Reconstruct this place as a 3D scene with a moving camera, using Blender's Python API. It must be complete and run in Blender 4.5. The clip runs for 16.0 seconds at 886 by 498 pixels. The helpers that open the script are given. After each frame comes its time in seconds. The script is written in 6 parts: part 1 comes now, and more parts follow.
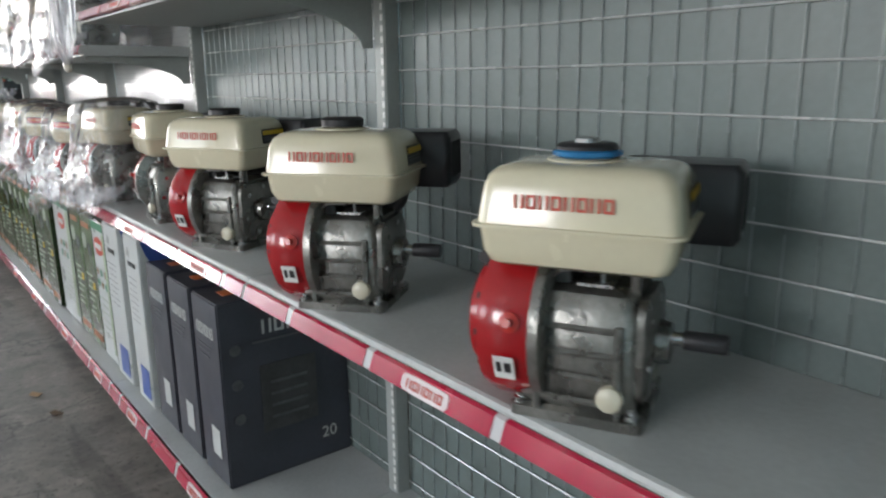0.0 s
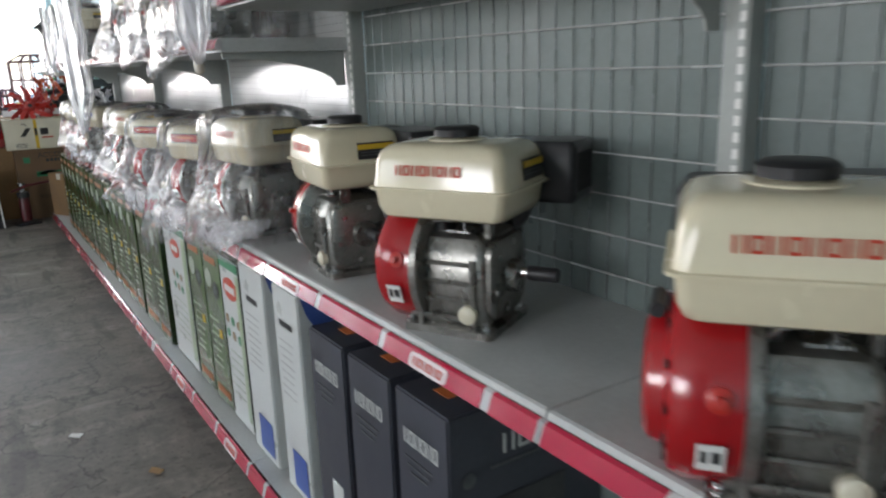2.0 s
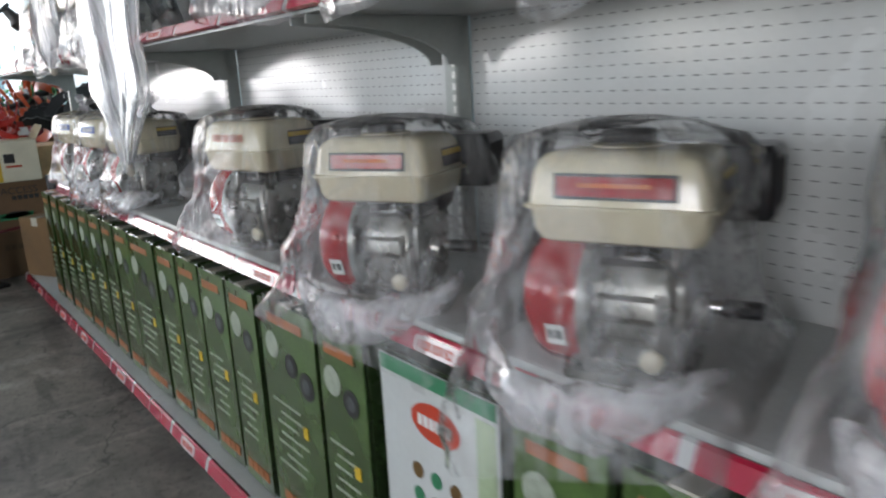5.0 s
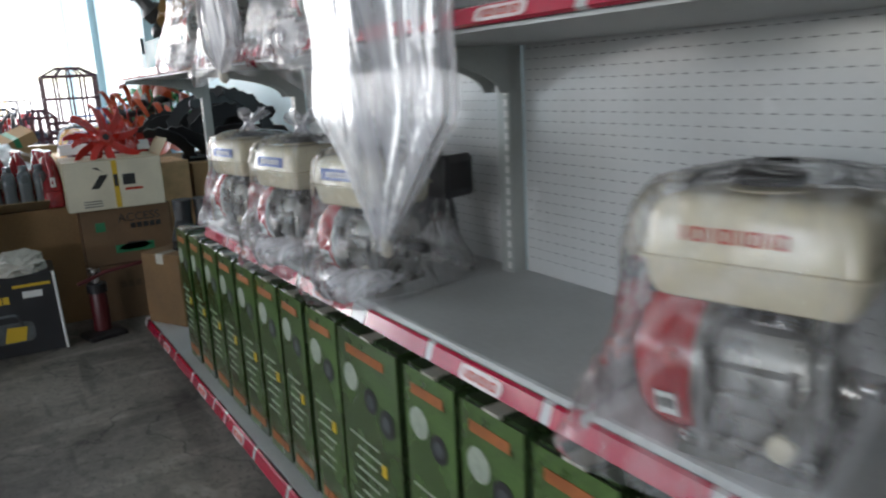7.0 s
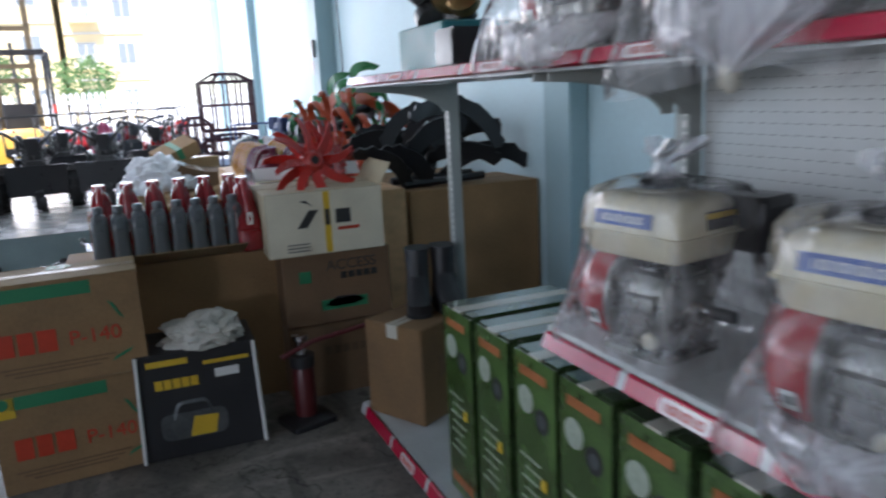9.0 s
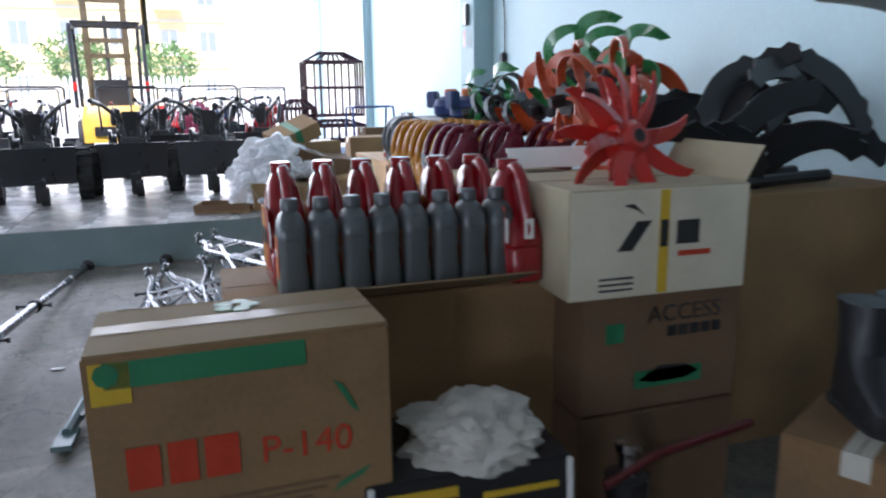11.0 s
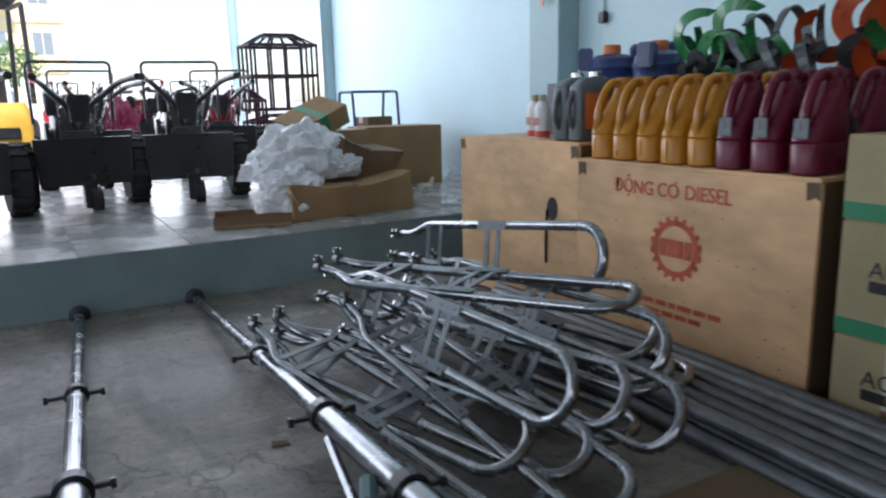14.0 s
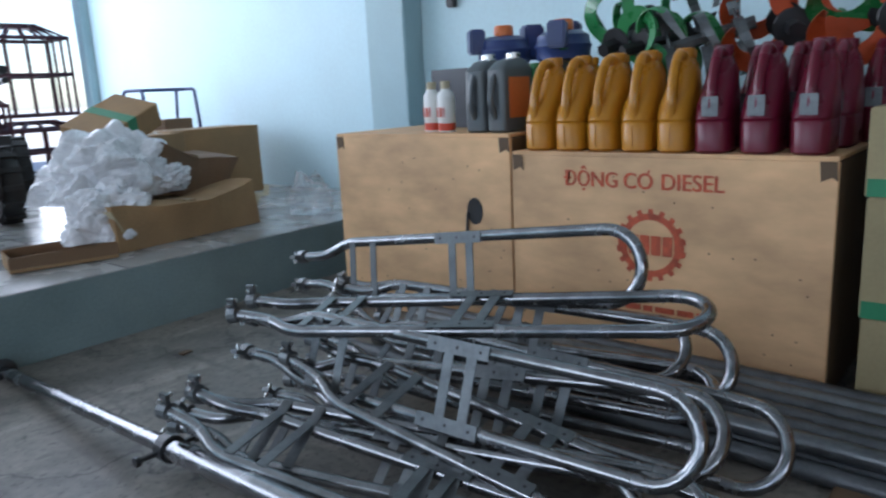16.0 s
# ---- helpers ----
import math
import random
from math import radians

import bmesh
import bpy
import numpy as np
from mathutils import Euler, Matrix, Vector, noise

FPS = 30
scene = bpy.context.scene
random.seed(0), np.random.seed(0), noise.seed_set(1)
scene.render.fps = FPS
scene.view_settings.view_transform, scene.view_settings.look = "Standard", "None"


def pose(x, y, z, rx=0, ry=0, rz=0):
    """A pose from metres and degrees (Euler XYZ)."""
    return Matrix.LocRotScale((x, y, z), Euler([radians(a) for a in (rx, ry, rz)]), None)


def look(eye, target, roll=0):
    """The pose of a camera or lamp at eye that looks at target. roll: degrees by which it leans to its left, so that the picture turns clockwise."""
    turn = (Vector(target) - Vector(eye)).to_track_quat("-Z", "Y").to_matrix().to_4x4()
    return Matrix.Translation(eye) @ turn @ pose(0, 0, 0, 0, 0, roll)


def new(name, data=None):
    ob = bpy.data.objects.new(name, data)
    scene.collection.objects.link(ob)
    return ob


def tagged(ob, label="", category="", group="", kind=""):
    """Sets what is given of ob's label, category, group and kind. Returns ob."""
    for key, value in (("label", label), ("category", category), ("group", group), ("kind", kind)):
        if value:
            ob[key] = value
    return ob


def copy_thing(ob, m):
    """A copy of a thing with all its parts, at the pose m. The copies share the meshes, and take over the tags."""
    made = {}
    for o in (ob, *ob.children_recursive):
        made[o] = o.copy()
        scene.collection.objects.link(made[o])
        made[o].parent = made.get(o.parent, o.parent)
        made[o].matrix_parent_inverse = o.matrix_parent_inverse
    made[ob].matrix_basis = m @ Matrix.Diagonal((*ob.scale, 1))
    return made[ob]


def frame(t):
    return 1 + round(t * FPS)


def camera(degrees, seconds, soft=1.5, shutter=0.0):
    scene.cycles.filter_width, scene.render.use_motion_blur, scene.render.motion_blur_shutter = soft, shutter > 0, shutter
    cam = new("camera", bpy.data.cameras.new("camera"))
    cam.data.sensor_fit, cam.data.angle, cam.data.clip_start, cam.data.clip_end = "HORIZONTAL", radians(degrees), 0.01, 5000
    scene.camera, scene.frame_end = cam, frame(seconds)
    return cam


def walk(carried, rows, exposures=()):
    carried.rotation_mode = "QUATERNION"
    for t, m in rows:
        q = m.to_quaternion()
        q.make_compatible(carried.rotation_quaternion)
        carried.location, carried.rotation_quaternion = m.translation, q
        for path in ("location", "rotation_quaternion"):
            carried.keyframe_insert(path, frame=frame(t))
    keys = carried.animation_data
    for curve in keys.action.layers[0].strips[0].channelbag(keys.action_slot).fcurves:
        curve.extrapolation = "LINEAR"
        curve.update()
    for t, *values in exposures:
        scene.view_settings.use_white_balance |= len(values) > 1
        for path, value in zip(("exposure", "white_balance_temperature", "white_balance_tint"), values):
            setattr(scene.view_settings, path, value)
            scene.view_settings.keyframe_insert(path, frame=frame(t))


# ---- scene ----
cam = camera(63.0, 16.0, soft=2.2, shutter=0.5)
PATH = [
    (0, (-0.05, -0.074, 1.196), (1.146, 1.461, 0.732), -0.7),
    (0.5, (-0.029, 0.108, 1.191), (1.194, 1.616, 0.713), -1.4),
    (1, (0.01, 0.217, 1.217), (1.179, 1.769, 0.743), -1.6),
    (1.5, (0.015, 0.478, 1.211), (1.036, 2.128, 0.725), -1.6),
    (2, (-0.044, 0.735, 1.229), (1.015, 2.359, 0.735), -2.0),
    (2.4, (-0.05, 0.915, 1.22), (1.0, 2.541, 0.717), -2.0),
    (2.5, (-0.041, 0.955, 1.219), (1.007, 2.587, 0.73), -2.5),
    (3, (0.02, 1.282, 1.234), (1.093, 2.886, 0.709), -3.9),
    (3.2, (0.008, 1.39, 1.223), (1.072, 3.002, 0.702), -4.3),
    (5.3, (-0.099, 2.892, 1.158), (1.124, 4.406, 0.699), -3.1),
    (5.5, (-0.099, 3.008, 1.161), (1.146, 4.503, 0.698), -3.3),
    (6, (-0.036, 3.319, 1.19), (1.149, 4.863, 0.728), -3.3),
    (6.5, (-0.035, 3.599, 1.205), (1.028, 5.231, 0.753), -3.0),
    (7, (-0.081, 3.923, 1.214), (0.956, 5.572, 0.759), -2.8),
    (7.5, (-0.057, 4.284, 1.226), (0.867, 6.001, 0.781), -3.1),
    (8, (-0.081, 4.607, 1.271), (0.743, 6.38, 0.848), -2.8),
    (8.5, (-0.152, 4.914, 1.322), (0.729, 6.655, 0.885), -2.4),
    (9, (-0.203, 5.249, 1.255), (0.564, 7.046, 0.828), -2.9),
    (9.5, (-0.203, 5.554, 1.221), (0.411, 7.409, 0.797), -3.1),
    (10, (-0.285, 5.91, 1.152), (0.266, 7.787, 0.737), -2.5),
    (10.2, (-0.334, 6.083, 1.143), (0.227, 7.956, 0.722), -1.7),
    (12.3, (-0.894, 7.446, 1.042), (-0.223, 9.283, 0.623), -1.1),
    (12.5, (-0.971, 7.565, 1.034), (-0.299, 9.401, 0.616), -0.8),
    (13, (-1.173, 7.804, 0.995), (-0.443, 9.621, 0.588), -0.9),
    (13.5, (-1.319, 8.039, 0.959), (-0.419, 9.777, 0.551), -1.2),
    (14, (-1.418, 8.389, 0.916), (-0.438, 10.085, 0.508), -1.4),
    (14.5, (-1.513, 8.585, 0.905), (-0.434, 10.219, 0.497), -1.8),
    (15, (-1.623, 8.809, 0.912), (-0.231, 10.184, 0.498), -2.4),
    (15.5, (-1.586, 9.054, 0.889), (-0.185, 10.414, 0.454), -2.6),
    (16, (-1.582, 9.153, 0.894), (-0.096, 10.419, 0.462), -2.9),
]
walk(cam, [(t, look(eye, target, roll)) for t, eye, target, roll in PATH],
     [(0, 2.05, 6750, 13), (3, 1.78, 6700, 14), (6, 1.7, 6600, 14), (8, 1.35, 6350, 12), (9, 1.25, 6000, 16), (10, 1.45, 5850, 18), (12.5, 1.1, 6250, 14), (14, 0.9, 6100, 13), (16, 1.05, 5800, 12)])

# ---- world, sun and large lights ----
world = bpy.data.worlds.new("sky")
scene.world = world
world.use_nodes = True
_n = world.node_tree.nodes
_sky = _n.new("ShaderNodeTexSky")
_sky.sky_type, _sky.sun_disc = 'NISHITA', False
_sky.sun_elevation, _sky.sun_rotation = radians(58), radians(200)
_n["Background"].inputs["Strength"].default_value = 0.15
world.node_tree.links.new(_sky.outputs[0], _n["Background"].inputs[0])
sun = new("sun", bpy.data.lights.new("sun", 'SUN'))
sun.data.energy, sun.data.angle, sun.data.color = 4.4, radians(0.6), (1, .95, .88)
sun.matrix_world = look((0, 0, 0), (math.sin(radians(20)) * .53, math.cos(radians(20)) * .53, -.85))


def sky_lamp(name, eye, target, sx, sy, watts, color=(.97, .975, 1)):
    ob = new(name, bpy.data.lights.new(name, 'AREA'))
    ob.data.shape, ob.data.size, ob.data.size_y, ob.data.energy, ob.data.color = 'RECTANGLE', sx, sy, watts, color
    ob.matrix_world = look(eye, target)
    return ob


# sky light through the shop front and through the unseen side windows
sky_lamp("shopfront_daylight", (-2.7, 16.1, 1.9), (-2.7, 0, 1.2), 8.2, 2.9, 160)
# the lamp at y 11.2 is an added fill that brightens the crates
for _y in (0.6, 4.2, 7.8, 11.2):
    sky_lamp("window_daylight", (-5.92, _y, 1.95), (0, _y, 1.75), 2.0, 1.5, {0.6: 39, 4.2: 14, 7.8: 8, 11.2: 23}[_y])

# ---- materials ----


def mat(name, color, rough=.6, metal=0, var=.12, scale=6, bump=.1, fine=90, spec=.5, coat=0, stretch=(1, 1, 1), rand=0.0):
    """Principled paint, metal or board with stains at two scales, grain relief and uneven gloss."""
    m = bpy.data.materials.new(name)
    m.use_nodes = True
    n, ln = m.node_tree.nodes, m.node_tree.links.new
    b = n["Principled BSDF"]
    b.inputs["Metallic"].default_value = metal
    b.inputs["Specular IOR Level"].default_value = spec
    b.inputs["Coat Weight"].default_value = coat
    b.inputs["Coat Roughness"].default_value = .12
    tc = n.new("ShaderNodeTexCoord")
    big, small = n.new("ShaderNodeTexNoise"), n.new("ShaderNodeTexNoise")
    big.inputs["Scale"].default_value, big.inputs["Detail"].default_value = scale, 5
    small.inputs["Scale"].default_value, small.inputs["Detail"].default_value = fine, 3
    add = n.new("ShaderNodeMath")
    add.operation = 'MULTIPLY_ADD'
    add.inputs[1].default_value = .4
    mapping = n.new("ShaderNodeMapping")
    mapping.inputs["Scale"].default_value = stretch
    ln(tc.outputs["Object"], mapping.inputs["Vector"])
    for t in (big, small):
        ln(mapping.outputs[0], t.inputs["Vector"])
    ln(small.outputs[0], add.inputs[0])
    ln(big.outputs[0], add.inputs[2])
    mp = n.new("ShaderNodeMapRange")
    mp.inputs[1].default_value, mp.inputs[2].default_value = .45, .95
    mp.inputs[3].default_value, mp.inputs[4].default_value = 1 - var, 1 + var * .7
    ln(add.outputs[0], mp.inputs[0])
    val = mp.outputs[0]
    if rand:
        oi, rm, mu = n.new("ShaderNodeObjectInfo"), n.new("ShaderNodeMapRange"), n.new("ShaderNodeMath")
        rm.inputs[3].default_value, rm.inputs[4].default_value = 1 - rand, 1 + rand
        mu.operation = 'MULTIPLY'
        ln(oi.outputs["Random"], rm.inputs[0])
        ln(rm.outputs[0], mu.inputs[0])
        ln(val, mu.inputs[1])
        val = mu.outputs[0]
    vm = n.new("ShaderNodeVectorMath")
    vm.operation = 'SCALE'
    vm.inputs[0].default_value = color
    ln(val, vm.inputs["Scale"])
    ln(vm.outputs[0], b.inputs["Base Color"])
    rr = n.new("ShaderNodeMapRange")
    rr.inputs[1].default_value, rr.inputs[2].default_value = .3, .7
    rr.inputs[3].default_value, rr.inputs[4].default_value = max(.03, rough - .1), min(1, rough + .1)
    ln(big.outputs[0], rr.inputs[0])
    ln(rr.outputs[0], b.inputs["Roughness"])
    if bump:
        bp = n.new("ShaderNodeBump")
        bp.inputs["Strength"].default_value, bp.inputs["Distance"].default_value = bump, .004
        ln(add.outputs[0], bp.inputs["Height"])
        ln(bp.outputs[0], b.inputs["Normal"])
    return m


def film_mat(name, milk, tint=(.9, .9, .92), rough=.1, streak=(1, 1, .35), ior=1.26, crease=.018):
    """Thin plastic film: clear with milky creases, under a crinkled glossy surface."""
    m = bpy.data.materials.new(name)
    m.use_nodes = True
    n, ln = m.node_tree.nodes, m.node_tree.links.new
    b = n["Principled BSDF"]
    b.inputs["Base Color"].default_value = (*tint, 1)
    b.inputs["Roughness"].default_value = .45
    b.inputs["Specular IOR Level"].default_value = .2
    tc, mapping = n.new("ShaderNodeTexCoord"), n.new("ShaderNodeMapping")
    mapping.inputs["Scale"].default_value = streak
    ln(tc.outputs["Object"], mapping.inputs["Vector"])
    fold, fine = n.new("ShaderNodeTexNoise"), n.new("ShaderNodeTexNoise")
    for t, sc, de, di in ((fold, 9, 3, 1.8), (fine, 40, 3, .8)):
        t.inputs["Scale"].default_value, t.inputs["Detail"].default_value, t.inputs["Distortion"].default_value = sc, de, di
        ln(mapping.outputs[0], t.inputs["Vector"])
    # creases: narrow ridges where the folds cross their middle value
    sub, ab, mp = n.new("ShaderNodeMath"), n.new("ShaderNodeMath"), n.new("ShaderNodeMapRange")
    sub.operation, sub.inputs[1].default_value = 'SUBTRACT', .5
    ab.operation = 'ABSOLUTE'
    ln(fold.outputs[0], sub.inputs[0])
    ln(sub.outputs[0], ab.inputs[0])
    ln(ab.outputs[0], mp.inputs[0])
    mp.inputs[1].default_value, mp.inputs[2].default_value = 0, .11
    mp.inputs[3].default_value, mp.inputs[4].default_value = min(.97, milk * 1.5 + .14), milk
    hsum, bp = n.new("ShaderNodeMath"), n.new("ShaderNodeBump")
    hsum.operation, hsum.inputs[1].default_value = 'MULTIPLY_ADD', .35
    ln(fine.outputs[0], hsum.inputs[0])
    ln(ab.outputs[0], hsum.inputs[2])
    bp.inputs["Strength"].default_value, bp.inputs["Distance"].default_value = 1, crease
    ln(hsum.outputs[0], bp.inputs["Height"])
    tr, gl, fr = n.new("ShaderNodeBsdfTransparent"), n.new("ShaderNodeBsdfGlossy"), n.new("ShaderNodeFresnel")
    mx, top = n.new("ShaderNodeMixShader"), n.new("ShaderNodeMixShader")
    gl.inputs["Roughness"].default_value = rough
    fr.inputs["IOR"].default_value = ior
    for t in (b, gl, fr):
        ln(bp.outputs[0], t.inputs["Normal"])
    ln(mp.outputs[0], mx.inputs[0])
    ln(tr.outputs[0], mx.inputs[1])
    ln(b.outputs[0], mx.inputs[2])
    ln(fr.outputs[0], top.inputs[0])
    ln(mx.outputs[0], top.inputs[1])
    ln(gl.outputs[0], top.inputs[2])
    ln(top.outputs[0], n["Material Output"].inputs[0])
    return m


M = {}
M["wall"] = mat("pale_blue_wall_paint", (.54, .71, .765), .58, var=.10, scale=1.2, bump=.10, fine=40)
M["pillar"] = mat("grey_blue_pillar_paint", (.36, .50, .54), .6, var=.12, scale=2)
M["ceiling"] = mat("ceiling_paint", (.6, .62, .62), .8, var=.08, scale=1)
M["concrete"] = mat("worn_concrete", (.185, .168, .145), .55, var=.5, scale=1.3, bump=.6, fine=34)
_n, _ln = M["concrete"].node_tree.nodes, M["concrete"].node_tree.links.new
_b = _n["Principled BSDF"]
_col = _b.inputs["Base Color"].links[0].from_socket
_tc = _n.new("ShaderNodeTexCoord")
for _sc, _st, _lo, _hi, _dark in ((2.4, (1, 1, 1), .50, .64, .62), (13, (1, 1, 1), .54, .64, .72), (7, (1, .16, 1), .57, .64, .60), (9, (.14, 1, 1), .57, .64, 1.35), (6, (1, .5, 1), .58, .66, 1.3), (60, (1, 1, 1), .58, .66, .55)):
    # damp blotches, scuffs along and across the aisle, and grit
    _mp, _no, _ra, _mu = _n.new("ShaderNodeMapping"), _n.new("ShaderNodeTexNoise"), _n.new("ShaderNodeMapRange"), _n.new("ShaderNodeVectorMath")
    _mp.inputs["Scale"].default_value, _mp.inputs["Rotation"].default_value = _st, (0, 0, .35)
    _no.inputs["Scale"].default_value, _no.inputs["Detail"].default_value, _no.inputs["Distortion"].default_value = _sc, 6, .5
    _ra.inputs[1].default_value, _ra.inputs[2].default_value, _ra.inputs[3].default_value, _ra.inputs[4].default_value = _lo, _hi, 1, _dark
    _mu.operation = 'SCALE'
    _ln(_tc.outputs["Object"], _mp.inputs["Vector"])
    _ln(_mp.outputs[0], _no.inputs["Vector"])
    _ln(_no.outputs[0], _ra.inputs[0])
    _ln(_col, _mu.inputs[0])
    _ln(_ra.outputs[0], _mu.inputs["Scale"])
    _col = _mu.outputs[0]
# hairline cracks
_no, _su, _ab, _ra, _mu = _n.new("ShaderNodeTexNoise"), _n.new("ShaderNodeMath"), _n.new("ShaderNodeMath"), _n.new("ShaderNodeMapRange"), _n.new("ShaderNodeVectorMath")
_no.inputs["Scale"].default_value, _no.inputs["Detail"].default_value = .9, 9
_su.operation, _ab.operation, _mu.operation = 'SUBTRACT', 'ABSOLUTE', 'SCALE'
_su.inputs[1].default_value = .5
_ra.inputs[1].default_value, _ra.inputs[2].default_value, _ra.inputs[3].default_value = .0008, .004, .45
_ln(_tc.outputs["Object"], _no.inputs["Vector"])
_ln(_no.outputs[0], _su.inputs[0])
_ln(_su.outputs[0], _ab.inputs[0])
_ln(_ab.outputs[0], _ra.inputs[0])
_ln(_col, _mu.inputs[0])
_ln(_ra.outputs[0], _mu.inputs["Scale"])
_ln(_mu.outputs[0], _b.inputs["Base Color"])
M["kerb"] = mat("painted_step_face", (.21, .275, .275), .7, var=.28, scale=2.5, bump=.2)
M["tile"] = mat("glazed_floor_tile", (.31, .31, .30), .27, var=.25, scale=3, bump=.03, rand=.08)
M["yard"] = mat("yard_concrete", (.45, .44, .42), .8, var=.2, scale=.6)
M["rackdark"] = mat("rack_upright_enamel", (.36, .38, .36), .4, var=.15, scale=5, bump=.05)
M["shelf"] = mat("shelf_grey_enamel", (.46, .475, .465), .42, var=.18, scale=5, bump=.05)
M["board"] = mat("pegboard_white_enamel", (.56, .57, .56), .2, var=.07, scale=3, bump=.02, coat=.35)
M["backgrey"] = mat("grey_back_sheet", (.14, .172, .165), .36, var=.2, scale=4, bump=.03)
M["wire"] = mat("grey_wire", (.26, .29, .285), .3, .3, var=.15)
M["wirebright"] = mat("bright_zinc_wire", (.72, .74, .73), .25, .4, var=.12)
M["slot"] = mat("grey_slot", (.16, .16, .16), .8, var=.05)
M["hole"] = mat("dark_slot", (.03, .03, .03), .9, var=.05)
M["railred"] = mat("red_price_strip", (.46, .010, .045), .18, var=.1, scale=10, bump=.02, coat=1)
M["railwhite"] = mat("white_price_label", (.72, .62, .62), .25, var=.06, scale=10, bump=.02, coat=.4)
M["railclear"] = mat("grey_plastic_strip", (.55, .54, .54), .18, var=.08, bump=.02, coat=.6)
M["cream"] = mat("cream_tank_enamel", (.66, .60, .43), .24, var=.05, scale=4, bump=.02, coat=.5)
M["red"] = mat("red_engine_enamel", (.37, .007, .011), .22, var=.12, scale=8, bump=.03, coat=.5)
M["alu"] = mat("cast_aluminium", (.25, .247, .228), .30, .75, var=.45, scale=18, bump=.35, fine=130)
M["darkalu"] = mat("dark_cast_metal", (.09, .09, .09), .42, .6, var=.3, scale=14, bump=.2)
M["blackpaint"] = mat("black_enamel", (.018, .018, .02), .35, var=.2, scale=8, bump=.05)
M["blackplastic"] = mat("black_plastic", (.022, .022, .024), .45, var=.15, scale=8, bump=.05)
M["steel"] = mat("bright_steel", (.62, .62, .62), .25, 1, var=.2, scale=20, bump=.05)
M["chrome"] = mat("galvanised_tube", (.27, .275, .285), .22, .95, var=.35, scale=18, bump=.12, fine=200)
M["pipe"] = mat("dull_galvanised_pipe", (.11, .115, .12), .45, .7, var=.4, scale=12, bump=.12)
M["galv"] = mat("grey_galvanised_strap", (.15, .16, .165), .4, .7, var=.35, scale=16, bump=.12)
M["labelred"] = mat("red_print", (.50, .05, .02), .4, var=.12, scale=30, bump=0)
M["labelblack"] = mat("black_print", (.03, .03, .03), .4, var=.1, bump=0)
M["labelyellow"] = mat("yellow_print", (.65, .42, .03), .4, var=.1, bump=0)
M["labelwhite"] = mat("white_print", (.75, .75, .72), .4, var=.06, bump=0)
M["labelblue"] = mat("blue_print", (.05, .10, .34), .4, var=.1, bump=0)
M["labelgreen"] = mat("green_print", (.03, .20, .09), .45, var=.15, bump=0)
M["printorange"] = mat("faded_orange_print", (.36, .12, .04), .4, var=.3, scale=20, bump=0)
M["printwhite"] = mat("faded_white_print", (.34, .38, .30), .4, var=.3, scale=30, bump=0)
M["darkredpaint"] = mat("dark_red_enamel", (.09, .010, .012), .4, var=.2)
M["labelorange"] = mat("orange_print", (.62, .16, .04), .45, var=.15, bump=0)
M["blueglow"] = mat("blue_film_ring", (.02, .18, .40), .2, var=.2, bump=0)
M["oilcap"] = mat("ivory_plastic_cap", (.62, .58, .45), .35, var=.1)
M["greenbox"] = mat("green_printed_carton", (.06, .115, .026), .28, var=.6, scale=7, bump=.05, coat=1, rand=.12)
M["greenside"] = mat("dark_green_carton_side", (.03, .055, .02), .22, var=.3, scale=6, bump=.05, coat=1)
M["whitebox"] = mat("white_printed_carton", (.55, .57, .55), .35, var=.1, scale=5, bump=.04, coat=.3)
M["palegreen"] = mat("pale_green_carton", (.36, .45, .28), .35, var=.25, scale=7, bump=.04, coat=.3)
M["darkbox"] = mat("charcoal_carton", (.042, .045, .058), .4, var=.25, scale=6, bump=.05, coat=.2, rand=.1)
M["kraft"] = mat("kraft_cardboard", (.29, .175, .08), .8, var=.22, scale=5, bump=.15, rand=.1)
M["kraftmid"] = mat("worn_brown_cardboard", (.20, .115, .05), .8, var=.25, scale=5, bump=.15)
M["kraftdark"] = mat("brown_cardboard", (.17, .10, .052), .8, var=.2, scale=5, bump=.15)
M["cartontan"] = mat("tan_yellow_cardboard", (.34, .275, .145), .7, var=.16, scale=5, bump=.14, rand=.06)
M["kraftpale"] = mat("pale_cardboard", (.46, .40, .27), .75, var=.12, scale=5, bump=.12)
M["flap"] = mat("cardboard_flap", (.27, .19, .10), .8, var=.15, scale=5, bump=.12)
M["tape"] = mat("clear_packing_tape", (.55, .52, .44), .15, var=.1, scale=12, bump=.05, coat=.5)
M["browntape"] = mat("brown_packing_tape", (.27, .19, .105), .4, var=.12, scale=12, bump=.05)
M["creamcard"] = mat("cream_printed_card", (.66, .60, .46), .5, var=.10, scale=8, bump=.05)
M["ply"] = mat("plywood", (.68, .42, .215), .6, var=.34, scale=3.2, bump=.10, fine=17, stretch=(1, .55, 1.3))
# dark brown for seams, nails and print; also carries the shade of crate sides
M["plydark"] = mat("dark_brown_and_shaded_ply", (.12, .075, .04), .75, var=.2)
M["silver"] = mat("grey_silver_plastic", (.10, .112, .118), .36, .15, var=.08, scale=8, bump=.03)
M["stencil"] = mat("faded_red_stencil", (.46, .085, .035), .6, var=.45, scale=26, bump=0)
M["redjug"] = mat("red_plastic_jug", (.26, .008, .012), .24, var=.1, scale=6, bump=.03, coat=.3)
M["maroon"] = mat("maroon_plastic_jug", (.13, .007, .024), .33, var=.1, scale=6, bump=.03)
M["yellowjug"] = mat("amber_plastic_jug", (.47, .195, .010), .34, var=.1, scale=6, bump=.03)
